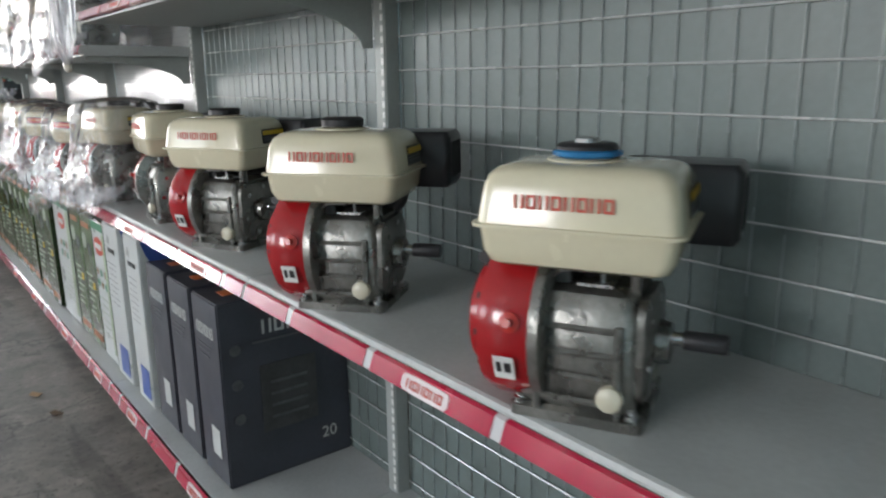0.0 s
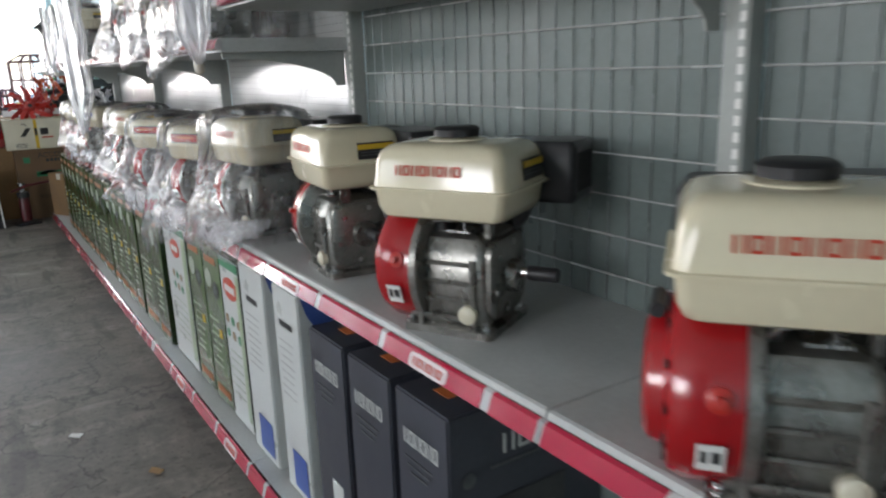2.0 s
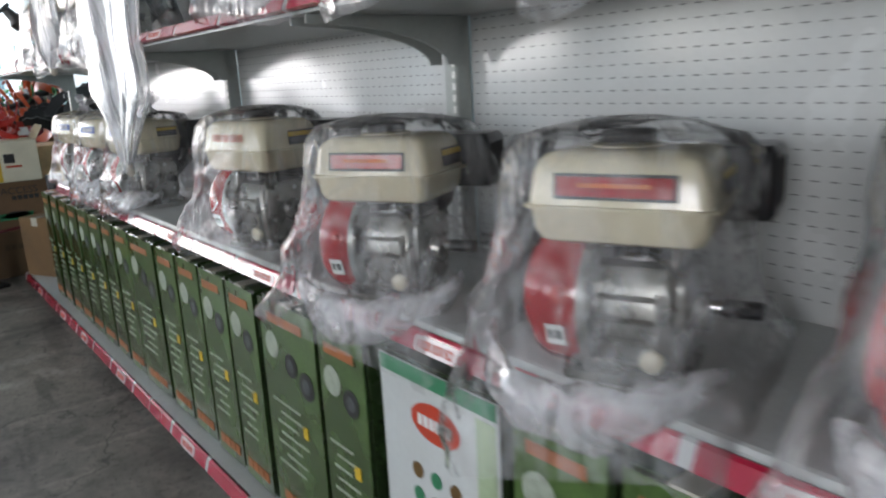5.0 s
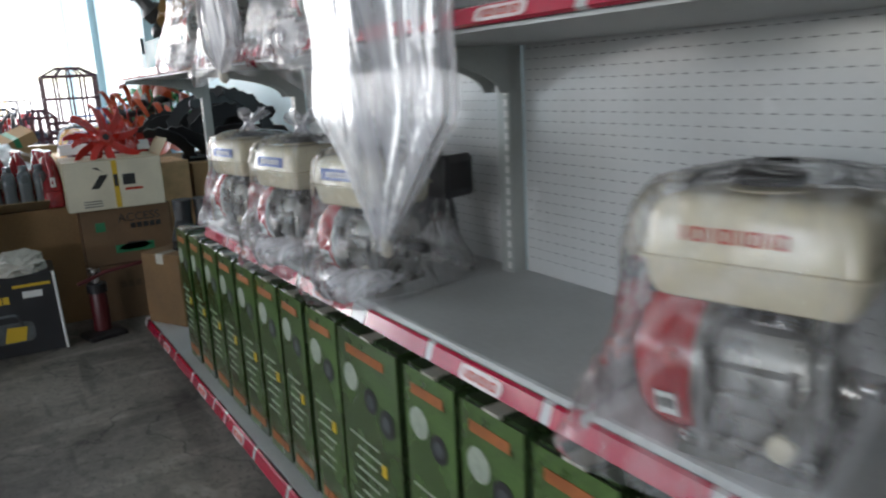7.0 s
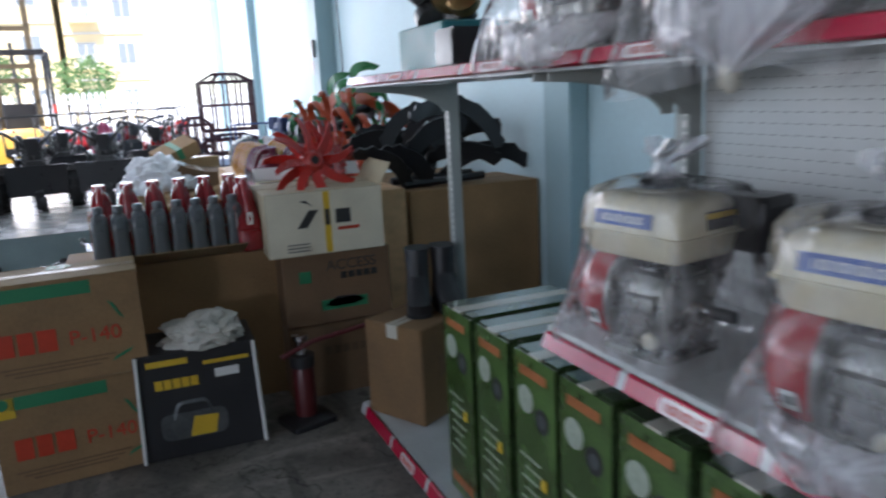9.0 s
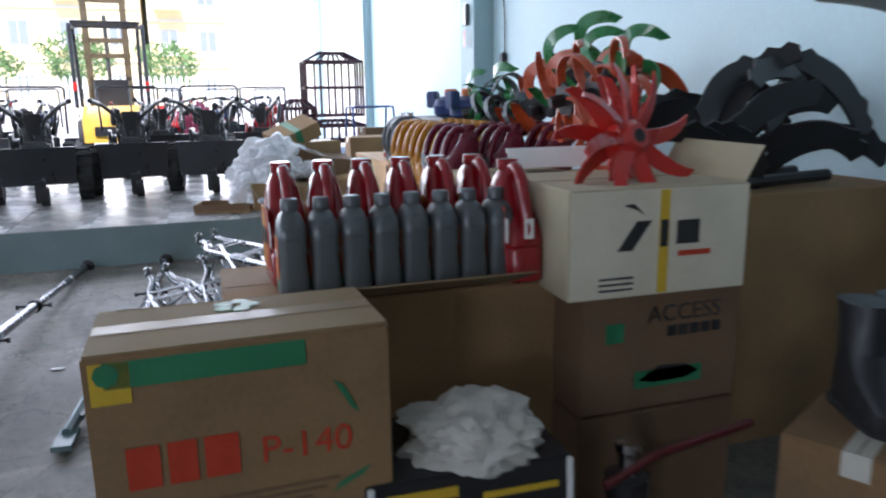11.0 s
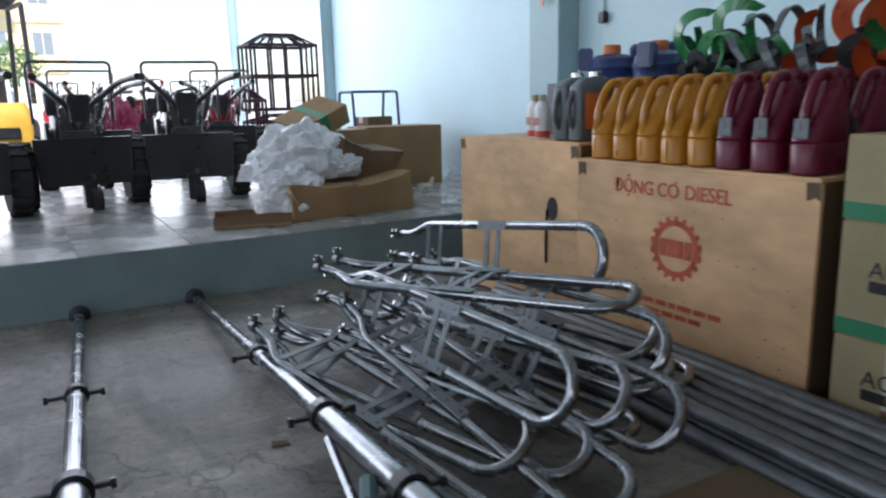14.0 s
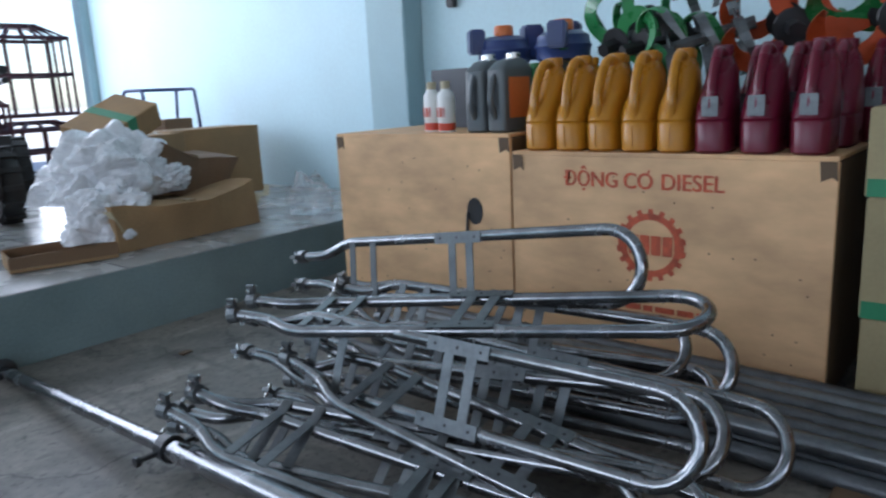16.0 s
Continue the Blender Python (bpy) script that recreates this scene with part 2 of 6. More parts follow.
M["orange"] = mat("orange_blade_enamel", (.45, .065, .016), .36, var=.2, scale=10, bump=.05, coat=.3)
M["redblade"] = mat("red_blade_enamel", (.46, .02, .012), .32, var=.2, scale=10, bump=.05, coat=.3)
M["greenblade"] = mat("green_blade_enamel", (.03, .20, .06), .3, var=.2, scale=10, bump=.05, coat=.4)
M["bluepaint"] = mat("dark_blue_enamel", (.03, .05, .16), .35, var=.2, scale=8)
M["teal"] = mat("teal_enamel", (.02, .16, .18), .5, var=.2, scale=8)
M["bronze"] = mat("bronze_casting", (.30, .18, .07), .35, .7, var=.3, scale=14, bump=.15)
M["mast"] = mat("weathered_mast_steel", (.10, .075, .04), .6, .3, var=.3, scale=10)
M["yellowpaint"] = mat("machine_yellow", (.55, .33, .04), .4, var=.15)
M["tyre"] = mat("black_tyre_rubber", (.02, .02, .02), .8, var=.2, scale=20, bump=.3)
M["darkred"] = mat("dark_red_frame_paint", (.05, .008, .012), .4, var=.2)
M["steelgreen"] = mat("grey_green_stand_paint", (.12, .19, .20), .45, var=.2)
M["cloth"] = mat("grubby_white_cloth", (.55, .53, .47), .9, var=.15, scale=12, bump=.3)
M["film"] = film_mat("clear_plastic_bag", .048, (.95, .95, .97), .05)
M["milky"] = film_mat("milky_plastic_sheet", .24, (.72, .72, .76), .42, (1, 1, .16), 1.13, .010)
M["bunched"] = film_mat("bunched_plastic_film", .20, (.90, .90, .93), .08, (1, 1, 1), 1.4)
M["whitefilm"] = film_mat("white_plastic_wrap", .80, (.80, .80, .82), .2, (1, 1, 1), 1.35, .012)
M["fence"] = mat("white_fence_paint", (.75, .75, .73), .7)
M["facade"] = mat("yellow_house_plaster", (.78, .64, .37), .8, var=.16, scale=.5)
M["facadewhite"] = mat("white_house_plaster", (.64, .60, .52), .8, var=.12, scale=.5)
M["glassdark"] = mat("window_glass_grey", (.22, .25, .27), .1, var=.1)
M["roof"] = mat("roof_tile", (.28, .10, .06), .7, var=.2)
M["leaf"] = mat("tree_leaf", (.11, .20, .06), .6, var=.35, scale=3, rand=.2)
M["bark"] = mat("bark", (.12, .09, .06), .9)
M["pink"] = mat("pink_red_plastic", (.40, .05, .10), .4, var=.2, scale=9)

# ---- shaping helpers ----


def part(name, bm, material, parent=None, label="", smooth=False, bevel=0):
    """Links a bmesh as one mesh object under a thing or a part."""
    me = bpy.data.meshes.new(name)
    if bevel:
        bmesh.ops.bevel(bm, geom=bm.edges[:], offset=bevel, segments=2, affect='EDGES', clamp_overlap=True)
    bmesh.ops.recalc_face_normals(bm, faces=bm.faces[:])
    if smooth:
        for f in bm.faces:
            f.smooth = True
        for e in bm.edges:
            if len(e.link_faces) == 2 and e.calc_face_angle(0) > .7:
                e.smooth = False
    bm.to_mesh(me)
    bm.free()
    me.materials.append(M[material])
    ob = new(name, me)
    if parent:
        ob.parent = parent
    if label:
        tagged(ob, label)
    return ob


def thing(name, x, y, z, rz=0, label="", category="", group="", kind="", m=None):
    """An Empty at the thing's base, which parents its parts."""
    ob = new(name)
    ob.empty_display_size = .05
    ob.matrix_basis = m if m is not None else pose(x, y, z, 0, 0, rz)
    return tagged(ob, label, category, group, kind)


def solid(name, bm, material, label="", category="", group="", kind="", smooth=False, bevel=0, at=None):
    """A thing that is one mesh."""
    ob = part(name, bm, material, None, "", smooth, bevel)
    if at is not None:
        ob.matrix_basis = at
    return tagged(ob, label, category, group, kind)


def box(x0, x1, y0, y1, z0, z1, bm=None):
    bm = bm or bmesh.new()
    v = [bm.verts.new((x, y, z)) for x in (x0, x1) for y in (y0, y1) for z in (z0, z1)]
    for f in ((0, 1, 3, 2), (4, 6, 7, 5), (0, 4, 5, 1), (2, 3, 7, 6), (0, 2, 6, 4), (1, 5, 7, 3)):
        bm.faces.new([v[i] for i in f])
    return bm


def skin(bm, rings, caps=True, closed=True):
    """Bridges rings of equal length."""
    vs = [[bm.verts.new(p) for p in r] for r in rings]
    k = len(vs[0])
    for a, b in zip(vs, vs[1:]):
        for i in range(k if closed else k - 1):
            j = (i + 1) % k
            bm.faces.new((a[i], a[j], b[j], b[i]))
    if caps:
        bm.faces.new(vs[0][::-1])
        bm.faces.new(vs[-1])
    return bm


def rrect(cx, cy, z, hx, hy, r, n=4):
    """A rounded rectangle as a ring of points at height z."""
    r = min(r, hx * .98, hy * .98)
    out = []
    for q, (sx, sy) in enumerate(((1, 1), (-1, 1), (-1, -1), (1, -1))):
        for i in range(n + 1):
            a = (q + i / n) * math.pi / 2
            out.append((cx + sx * (hx - r) + r * math.cos(a), cy + sy * (hy - r) + r * math.sin(a), z))
    return out


def loft(sections, bm=None, n=4):
    """Rounded rectangles (cx, cy, z, hx, hy, r) skinned from bottom to top."""
    return skin(bm or bmesh.new(), [rrect(*s, n=n) for s in sections])


def lathe(profile, m=None, bm=None, n=24):
    """Turns a profile of (radius, height) round the z axis, then places it by m."""
    bm, m = bm or bmesh.new(), m or Matrix()
    return skin(bm, [[m @ Vector((max(r, .0004) * math.cos(2 * math.pi * i / n), max(r, .0004) * math.sin(2 * math.pi * i / n), h)) for i in range(n)] for r, h in profile])


def fillet(points, r, n=6):
    """A polyline with rounded corners."""
    pts = [Vector(p) for p in points]
    out = [pts[0]]
    for a, b, c in zip(pts, pts[1:], pts[2:]):
        d = min(r, (a - b).length * .49, (c - b).length * .49)
        p, q = b + (a - b).normalized() * d, b + (c - b).normalized() * d
        out += [p.lerp(b, t).lerp(b.lerp(q, t), t) for t in [i / n for i in range(n + 1)]]
    return out + [pts[-1]]


def tube(points, r, bm=None, n=10, corner=0.0, flat=1.0):
    """A round bar along a polyline."""
    pts = fillet(points, corner) if corner else [Vector(p) for p in points]
    bm = bm or bmesh.new()
    up, rings = None, []
    for i, p in enumerate(pts):
        d = (pts[min(i + 1, len(pts) - 1)] - pts[max(i - 1, 0)]).normalized()
        if up is None:
            up = d.orthogonal().normalized()
        up = (up - d * up.dot(d)).normalized()
        side = d.cross(up)
        rings.append([p + up * r * math.cos(2 * math.pi * k / n) + side * r * flat * math.sin(2 * math.pi * k / n) for k in range(n)])
    return skin(bm, rings)


def plate(outline, depth, m=None, bm=None):
    """A flat outline in xy, thickened along z and placed by m."""
    m = m or Matrix()
    return skin(bm or bmesh.new(), [[m @ Vector((x, y, h)) for x, y in outline] for h in (0, depth)])


def rumple(bm, amount, scale, seed=0.0):
    for v in bm.verts:
        v.co += noise.noise_vector(v.co * scale + Vector((seed, seed * 2, seed * 3))) * amount
    return bm


def writing(name, text, size, material, parent, m, label=""):
    """Raised print in the built-in font, as a mesh."""
    c = bpy.data.curves.new(name, 'FONT')
    c.body, c.size, c.extrude, c.align_x, c.align_y = text, size, .0006, 'CENTER', 'CENTER'
    tmp = new(name, c)
    me = bpy.data.meshes.new_from_object(tmp)
    bpy.data.objects.remove(tmp)
    bpy.data.curves.remove(c)
    me.materials.clear()
    me.materials.append(M[material])
    ob = new(name, me)
    ob.parent, ob.matrix_basis = parent, m
    return tagged(ob, label) if label else ob


def bars(name, material, parent, m, widths, height, gap=.25, depth=.0012, skew=0):
    """Printing that stands as plain blocks of its size: widths in metres, laid in a line centred on m."""
    bm = bmesh.new()
    total = sum(widths) + gap * height * (len(widths) - 1)
    x = -total / 2
    for i, w in enumerate(widths):
        s = Matrix.Translation((x + w / 2, skew * (i % 2), depth / 2))
        bmesh.ops.create_cube(bm, size=1, matrix=m @ s @ Matrix.Diagonal((w, height, depth, 1)))
        x += w + gap * height
    return part(name, bm, material, parent)


def marks(name, material, parent, m, count, width, height, depth=.0008):
    """A brand line as plain shapes: hollow blocks and paired posts in turn, centred on m."""
    bm = bmesh.new()
    pitch = width / count
    w, t = pitch * .78, min(pitch * .2, height * .2)

    def bit(x0, x1, y0, y1):
        bmesh.ops.create_cube(bm, size=1, matrix=m @ Matrix.Translation(((x0 + x1) / 2, (y0 + y1) / 2, depth / 2)) @ Matrix.Diagonal((x1 - x0, y1 - y0, depth, 1)))
    h = height / 2
    for i in range(count):
        x = -width / 2 + pitch * (i + .11)
        bit(x, x + t, -h, h)
        bit(x + w - t, x + w, -h, h)
        if i % 2:
            bit(x + t, x + w - t, h - t, h)
            bit(x + t, x + w - t, -h, -h + t)
    return part(name, bm, material, parent)


# faces for print: text plane facing -x, -y or up
FACE_X = pose(0, 0, 0, 90, 0, -90)
FACE_Y = pose(0, 0, 0, 90, 0, 0)

# ---- large structure ----
def structure(name, bm, material, label, bevel=0):
    return solid(name, bm, material, label, name.split("_")[0], kind="structure", bevel=bevel)


structure("floor", box(-6, 1.7, -3, 11.9, -.1, 0), "concrete", "worn grey concrete shop floor with dusty stains")
structure("ground", box(-400, 400, 16.4, 800, .10, .27), "yard", "pale sunlit concrete yard in front of the shop")
structure("wall_east", box(1.7, 1.9, -3, 16.2, -.1, 3.9), "wall", "pale blue painted plaster wall")
structure("wall_south", box(-6.2, 1.9, -3.2, -3, -.1, 3.9), "wall", "pale blue painted plaster wall")
structure("ceiling", box(-6.2, 1.9, -3.2, 16.4, 3.9, 4.1), "ceiling", "plain off-white ceiling")
for nm, y0, y1, x0 in (("pillar_1", 12.02, 12.32, 1.54), ("pillar_2", 16.08, 16.22, 1.62), ("pillar_3", 7.98, 8.2, 1.6)):
    structure(nm, box(x0, 1.698, y0, y1, 0, 3.898), "pillar", "grey-blue painted concrete wall pillar", bevel=.006)
# side wall, closed behind the path: three inferred window openings, one added for light
_bm = bmesh.new()
for y0, y1, z0, z1 in ((-3, 16.2, -.1, 1.2), (-3, 16.2, 2.7, 3.9), (-3, -.4, 1.2, 2.7), (1.6, 3.2, 1.2, 2.7), (5.2, 6.8, 1.2, 2.7), (8.8, 10.2, 1.2, 2.7), (12.2, 16.2, 1.2, 2.7)):
    box(-6.2, -6, y0, y1, z0, z1, _bm)
structure("wall_west", _bm, "wall", "pale blue painted plaster wall with window openings, one added for light")
_bm = box(-6.2, 1.9, 16.2, 16.4, 3.35, 3.9)
structure("wall_north", _bm, "wall", "plaster lintel above the wide open shop front")
# raised platform behind the step
structure("platform", box(-6, 1.698, 11.9, 16.4, 0, .262), "kerb", "raised platform with a grey-green painted step face")


# ---- shelving ----
YS = [-1.132, .144, 1.42, 2.696, 3.972, 5.248, 6.524, 7.80]
SHELF_Z, UP_Z, BASE_Z = .765, 1.316, .09


def price_strip(parent, y0, y1, x, z0, z1, shift=0.0):
    """A tilted plastic strip: red inserts, pale labels and clear gaps."""
    def seg(a, b, material, nm, proud=0.0):
        bm = bmesh.new()
        o = [(x - .009 - proud, z0), (x - .016 - proud, z0 + .004), (x - .006 - proud, z1 - .003), (x - proud, z1), (x + .006, z1), (x + .006, z0)]
        skin(bm, [[(px, yy, pz) for px, pz in o] for yy in (a, b)])
        return part(nm, bm, material, parent)
    seg(y0, y1, "railclear", "strip_channel")
    y = y0 + .01 + shift - .614
    k = 0
    while y < y1 - .02:
        e = min(y + (.27 if k % 2 else .30), y1 - .005)
        if e - max(y, y0 + .005) > .04:
            seg(max(y, y0 + .005), e, "railred", "red_insert", .0015)
            if k % 2 == 0 and e - max(y, y0) > .22:
                c = (y + e) / 2
                bm = bmesh.new()
                h = (z1 - z0) / 2 - .004
                o = [(x - .0157 - .003, z0 + .005), (x - .0067 - .003, z1 - .005)]
                ring = []
                for i in range(16):
                    a = 2 * math.pi * i / 16
                    sx = max(-1, min(1, 1.3 * math.cos(a)))
                    sz = max(-1, min(1, 1.3 * math.sin(a)))
                    t = (sz + 1) / 2
                    ring.append((o[0][0] * (1 - t) + o[1][0] * t, c + sx * .058, o[0][1] * (1 - t) + o[1][1] * t))
                skin(bm, [ring, [(a + .003, b, d) for a, b, d in ring]])
                lab = part("shelf_label", bm, "railwhite", parent, "pale oval label on the strip")
                marks("label_print", "labelred", lab, Matrix.Translation((x - .0146, c, (z0 + z1) / 2)) @ FACE_X @ Matrix.Rotation(-.33, 4, 'X'), 6, .092, h * 1.05)
        y = e + .022
        k += 1


def gusset(parent, y, z_top, reach=.36, drop=.115):
    """A shelf bracket: a plate that curves from the upright out to the shelf's front."""
    out, foot = .93 - reach, .90
    o = [(.93, z_top), (.93, z_top - drop), (foot, z_top - drop)]
    for i in range(1, 11):
        a = i / 10 * math.pi / 2
        o.append((out + .04 + (foot - out - .04) * math.cos(a) ** 1.25, z_top - drop + (drop - .018) * math.sin(a)))
    o += [(out, z_top - .016), (out, z_top)]
    return part("bracket", skin(bmesh.new(), [[(px, yy, pz) for px, pz in o] for yy in (y - .0025, y + .0025)]), "rackdark", parent)


def upright(parent, y):
    bm = box(.93, .972, y - .022, y + .022, 0, 1.95)
    up = part("upright", bm, "rackdark", parent, "grey slotted steel post", bevel=.003)
    bm = bmesh.new()
    for i in range(74):
        z = .1 + i * .025
        box(.9286, .9296, y - .017, y - .007, z, z + .015, bm)
    tagged(part("slot_strip", bm, "labelwhite", up), kind="stuff")


def shelf_deck(parent, y0, y1, x0, x1, z, t=.028):
    bm = bmesh.new()
    # folded sheet: a top with a rounded front lip and a turned-down edge
    o = [(x1, z), (x0 + .008, z), (x0 + .002, z - .002), (x0, z - .008), (x0, z - t), (x1, z - t)]
    skin(bm, [[(px, yy, pz) for px, pz in o] for yy in (y0, y1)])
    return part("shelf", bm, "shelf", parent)


for i, (y0, y1) in enumerate(zip(YS, YS[1:])):
    grid = i < 3
    bay = thing("shelving_bay", .75, (y0 + y1) / 2, 0, 0,
                "grey steel shop shelving bay with a wire grid back" if grid else ("grey steel shop shelving bay, open at the back" if i == 6 else "grey steel shop shelving bay with a white perforated back"),
                "shelving", "row of shelving bays")
    inv = bay.matrix_basis.inverted()
    k = bay

    before = set(scene.objects)
    a, b = y0 + .002, y1 - .002
    upright(k, y0 + .024 if i == 0 else y0)
    if i == 6:
        upright(k, y1)
    # base: deck, plinth and strip
    shelf_deck(k, a, b, .522, .972, BASE_Z, .03)
    part("plinth", box(.54, .56, a, b, 0, BASE_Z - .031), "rackdark", k)
    price_strip(k, a, b, .520, .048, .090, .1 * (i % 3))
    if i < 6:
        shelf_deck(k, a, b if i < 5 else 6.5, .562, .972, SHELF_Z, .042)
        price_strip(k, a, b if i < 5 else 6.5, .560, .717, .7525, {1: .436, 2: .12, 3: .095, 4: .08}.get(i, .05))
        gusset(k, y0 + .03, SHELF_Z - .043, .35)
    uz = 1.42 if grid else UP_Z
    shelf_deck(k, a, b, .562, .972, uz, .035)
    price_strip(k, a, b, .560, uz - .029, uz + .001, .15 * (i % 2))
    gusset(k, y0 + .03, uz - .036, .36, .10 if not grid else .12)
    if i in (3, 4, 5, 6):
        gusset(k, y1 - .03, uz - .036, .36, .10)
    # backs
    if i < 6:
        part("back_panel", box(.974, .984, a + .02, b - .02, .02, 1.95), "backgrey" if grid else "board", k)
        bm = bmesh.new()
        if grid:
            n = 24
            for j in range(n + 1):
                yy = a + .03 + (b - a - .06) * j / n
                tube([(.9712, yy, .1), (.9712, yy, 1.94)], .0013, bm, 5)
            for j in range(24):
                zz = .12 + j * .078
                part("cross_wire", tube([(.9675, a + .02, zz), (.9675, b - .02, zz)], .0021, None, 5), "wirebright", k)
            tagged(part("wire_grid", bm, "wire", k, "welded grey wire grid"), kind="stuff")
        else:
            for j in range(50):
                for q in range(43):
                    yy = a + .03 + q * .0285
                    if yy < b - .04:
                        z = .8 + j * .0225
                        v = [bm.verts.new((.9735, yy + u, z + w)) for u, w in ((0, -.001), (.013, -.001), (.013, .001), (0, .001))]
                        bm.faces.new(v)
            tagged(part("slot_field", bm, "slot", k, "rows of short dark slots"), kind="stuff")
    for ob in set(scene.objects) - before:
        if ob.parent == k:
            ob.matrix_basis = inv @ ob.matrix_basis


# ---- small petrol engines ----
def engine(variant):
    """A general-purpose petrol engine; the tank's long face looks to -x, the shaft to -y, the starter to +y."""
    words = {"red": "cream tank with red lettering", "ring": "cream tank, red lettering and blue cap ring", "dark": "cream tank with a dark red label", "blue": "cream tank with a blue label"}
    e = thing("petrol_engine", 0, 0, 0, 0, "small petrol engine, " + words[variant], "engine", "petrol engines on the shelf")
    # crankcase with feet and ribs
    bm = loft([(.005, -.005, 0, .088, .088, .012), (.005, -.005, .014, .088, .088, .012), (.005, -.005, .017, .074, .075, .02),
               (.003, -.005, .03, .078, .075, .014), (.003, -.005, .145, .080, .075, .016), (.01, -.005, .172, .070, .068, .02), (.012, -.005, .178, .05, .05, .02)])
    case = part("crankcase", bm, "alu", e, "cast aluminium crankcase", True)
    for z in (.03, .062, .094, .128):
        part("rib", tube([(-.074, .066, z), (-.0800, .02, z + .004), (-.0800, -.04, z + .004), (-.064, -.079, z)], .0046, None, 6), "alu", case, smooth=True)
    for y in (-.06, .045):
        part("rib", tube([(-.078, y, .015), (-.081, y, .14)], .006, None, 6), "alu", case, smooth=True)
    for x, y in ((-.068, .07), (-.068, -.078), (.078, .07), (.078, -.078)):
        part("foot_bolt", lathe([(.010, .014), (.010, .021), (.006, .022), (.006, .028)], pose(x, y, 0), None, 8), "steel", case)
    part("oil_plug", lathe([(.017, 0), (.017, .012), (.012, .016)], pose(-.078, -.052, .045, 0, -90, 0), None, 14), "oilcap", e, "ivory oil filler plug", True)
    # side cover and output shaft
    cover = part("side_cover", loft([(0, 0, 0, .072, .070, .026), (0, 0, .010, .072, .070, .026), (0, 0, .015, .064, .062, .024), (0, 0, .018, .030, .030, .026), (0, 0, .034, .027, .027, .026)], n=6), "alu", e, "cast side cover", True)
    cover.matrix_basis = pose(.005, -.078, .098, 90, 0, 0)
    for j in range(6):
        a = j * math.pi / 3 + .3
        part("bolt", lathe([(.006, 0), (.006, .006)], pose(.062 * math.cos(a), .060 * math.sin(a), .011), None, 6), "steel", cover)
    sh = part("shaft", lathe([(.0095, 0), (.0095, .058), (.008, .06)], pose(.005, -.11, .105, 90, 0, 0), None, 14), "steel", e, "steel shaft", True)
    part("shaft_sleeve", lathe([(.0125, 0), (.0132, .003), (.0132, .052), (.0115, .055)], pose(.005, -.128, .105, 90, 0, 0), None, 14), "blackplastic", sh, "black plastic sleeve", True)
    # starter cover
    part("blower_plate", lathe([(.112, 0), (.116, .003), (.116, .016), (.112, .018)], pose(.005, .034, .112, -90, 0, 0), None, 32), "alu", e, "bright metal rim", True)
    red = part("starter_cover", lathe([(.108, -.03), (.112, .0), (.111, .028), (.104, .044), (.078, .050), (.073, .066), (.060, .073), (.02, .075)], pose(.005, .080, .112, -90, 0, 0), None, 32), "red", e, "glossy red starter cover", True)
    bm = bmesh.new()
    for j in range(12):
        a = j * math.pi / 6
        bmesh.ops.create_cube(bm, size=1, matrix=pose(.005 + .088 * math.cos(a), .1285, .112 + .088 * math.sin(a), 0, -math.degrees(a), 0) @ Matrix.Diagonal((.016, .003, .008, 1)))
    part("vent", bm, "blackplastic", red)
    part("warning_sticker", box(-.0012, 0, -.014, .014, -.018, .018), "labelwhite", red).matrix_basis = pose(-.1045, .082, .074, 0, -20, 0) @ Matrix.Scale(1, 4)
    bars("sticker_print", "labelblack", red, pose(-.1060, .082, .075, 0, -20, 0) @ FACE_X, [.006, .009], .016, .3)
    part("engine_switch", lathe([(.014, 0), (.014, .008), (.006, .010), (.006, .02)], pose(-.098, .076, .135, 0, -78, 0), None, 12), "redblade", red, "red engine switch", True)
    part("pull_handle", tube([(-.03, .14, .20), (.03, .14, .20)], .009, None, 8), "blackplastic", e)
    # cylinder with fins
    cyl = part("cylinder", loft([(0, 0, 0, .040, .044, .012), (0, 0, .095, .034, .044, .012)], n=2), "darkalu", e)
    cyl.matrix_basis = pose(.052, -.002, .122, 0, 58, 0)
    for j in range(8):
        part("fin", loft([(0, 0, 0, .052 - .001 * j, .056, .012), (0, 0, .0045, .052 - .001 * j, .056, .012)], n=2), "darkalu", cyl).matrix_basis = pose(0, 0, .004 + .0123 * j)
    part("rocker_cover", loft([(0, 0, 0, .042, .045, .012), (0, 0, .02, .04, .043, .012), (0, 0, .028, .03, .034, .012)]), "darkalu", cyl, "", True).matrix_basis = pose(0, 0, .104)
    # carburettor, linkages and stays below the tank
    part("carburettor", loft([(-.012, .035, .172, .026, .022, .008), (-.012, .035, .205, .026, .022, .008), (-.012, .035, .212, .018, .018, .006)]), "darkalu", e, "", True)
    part("throttle_plate", box(-.058, -.002, -.045, .0, .182, .186), "steel", e)
    bm = tube([(-.055, .05, .175), (-.062, .02, .205), (-.05, -.02, .20), (-.03, -.05, .212)], .0028, None, 6, .02)
    tube([(-.045, -.03, .186), (-.05, -.03, .215), (-.02, .0, .225)], .003, bm, 6)
    part("control_rod", bm, "steel", e)
    for y in (-.07, .075):
        part("tank_stay", box(-.04, -.018, y - .006, y + .006, .15, .213), "alu", e, bevel=.002)
    # muffler and air cleaner
    mf = part("muffler", loft([(.142, -.095, .215, .050, .082, .012), (.142, -.095, .225, .055, .088, .014), (.142, -.095, .315, .055, .088, .014), (.142, -.095, .325, .048, .080, .012)]), "blackpaint", e, "black pressed-steel muffler guard", True)
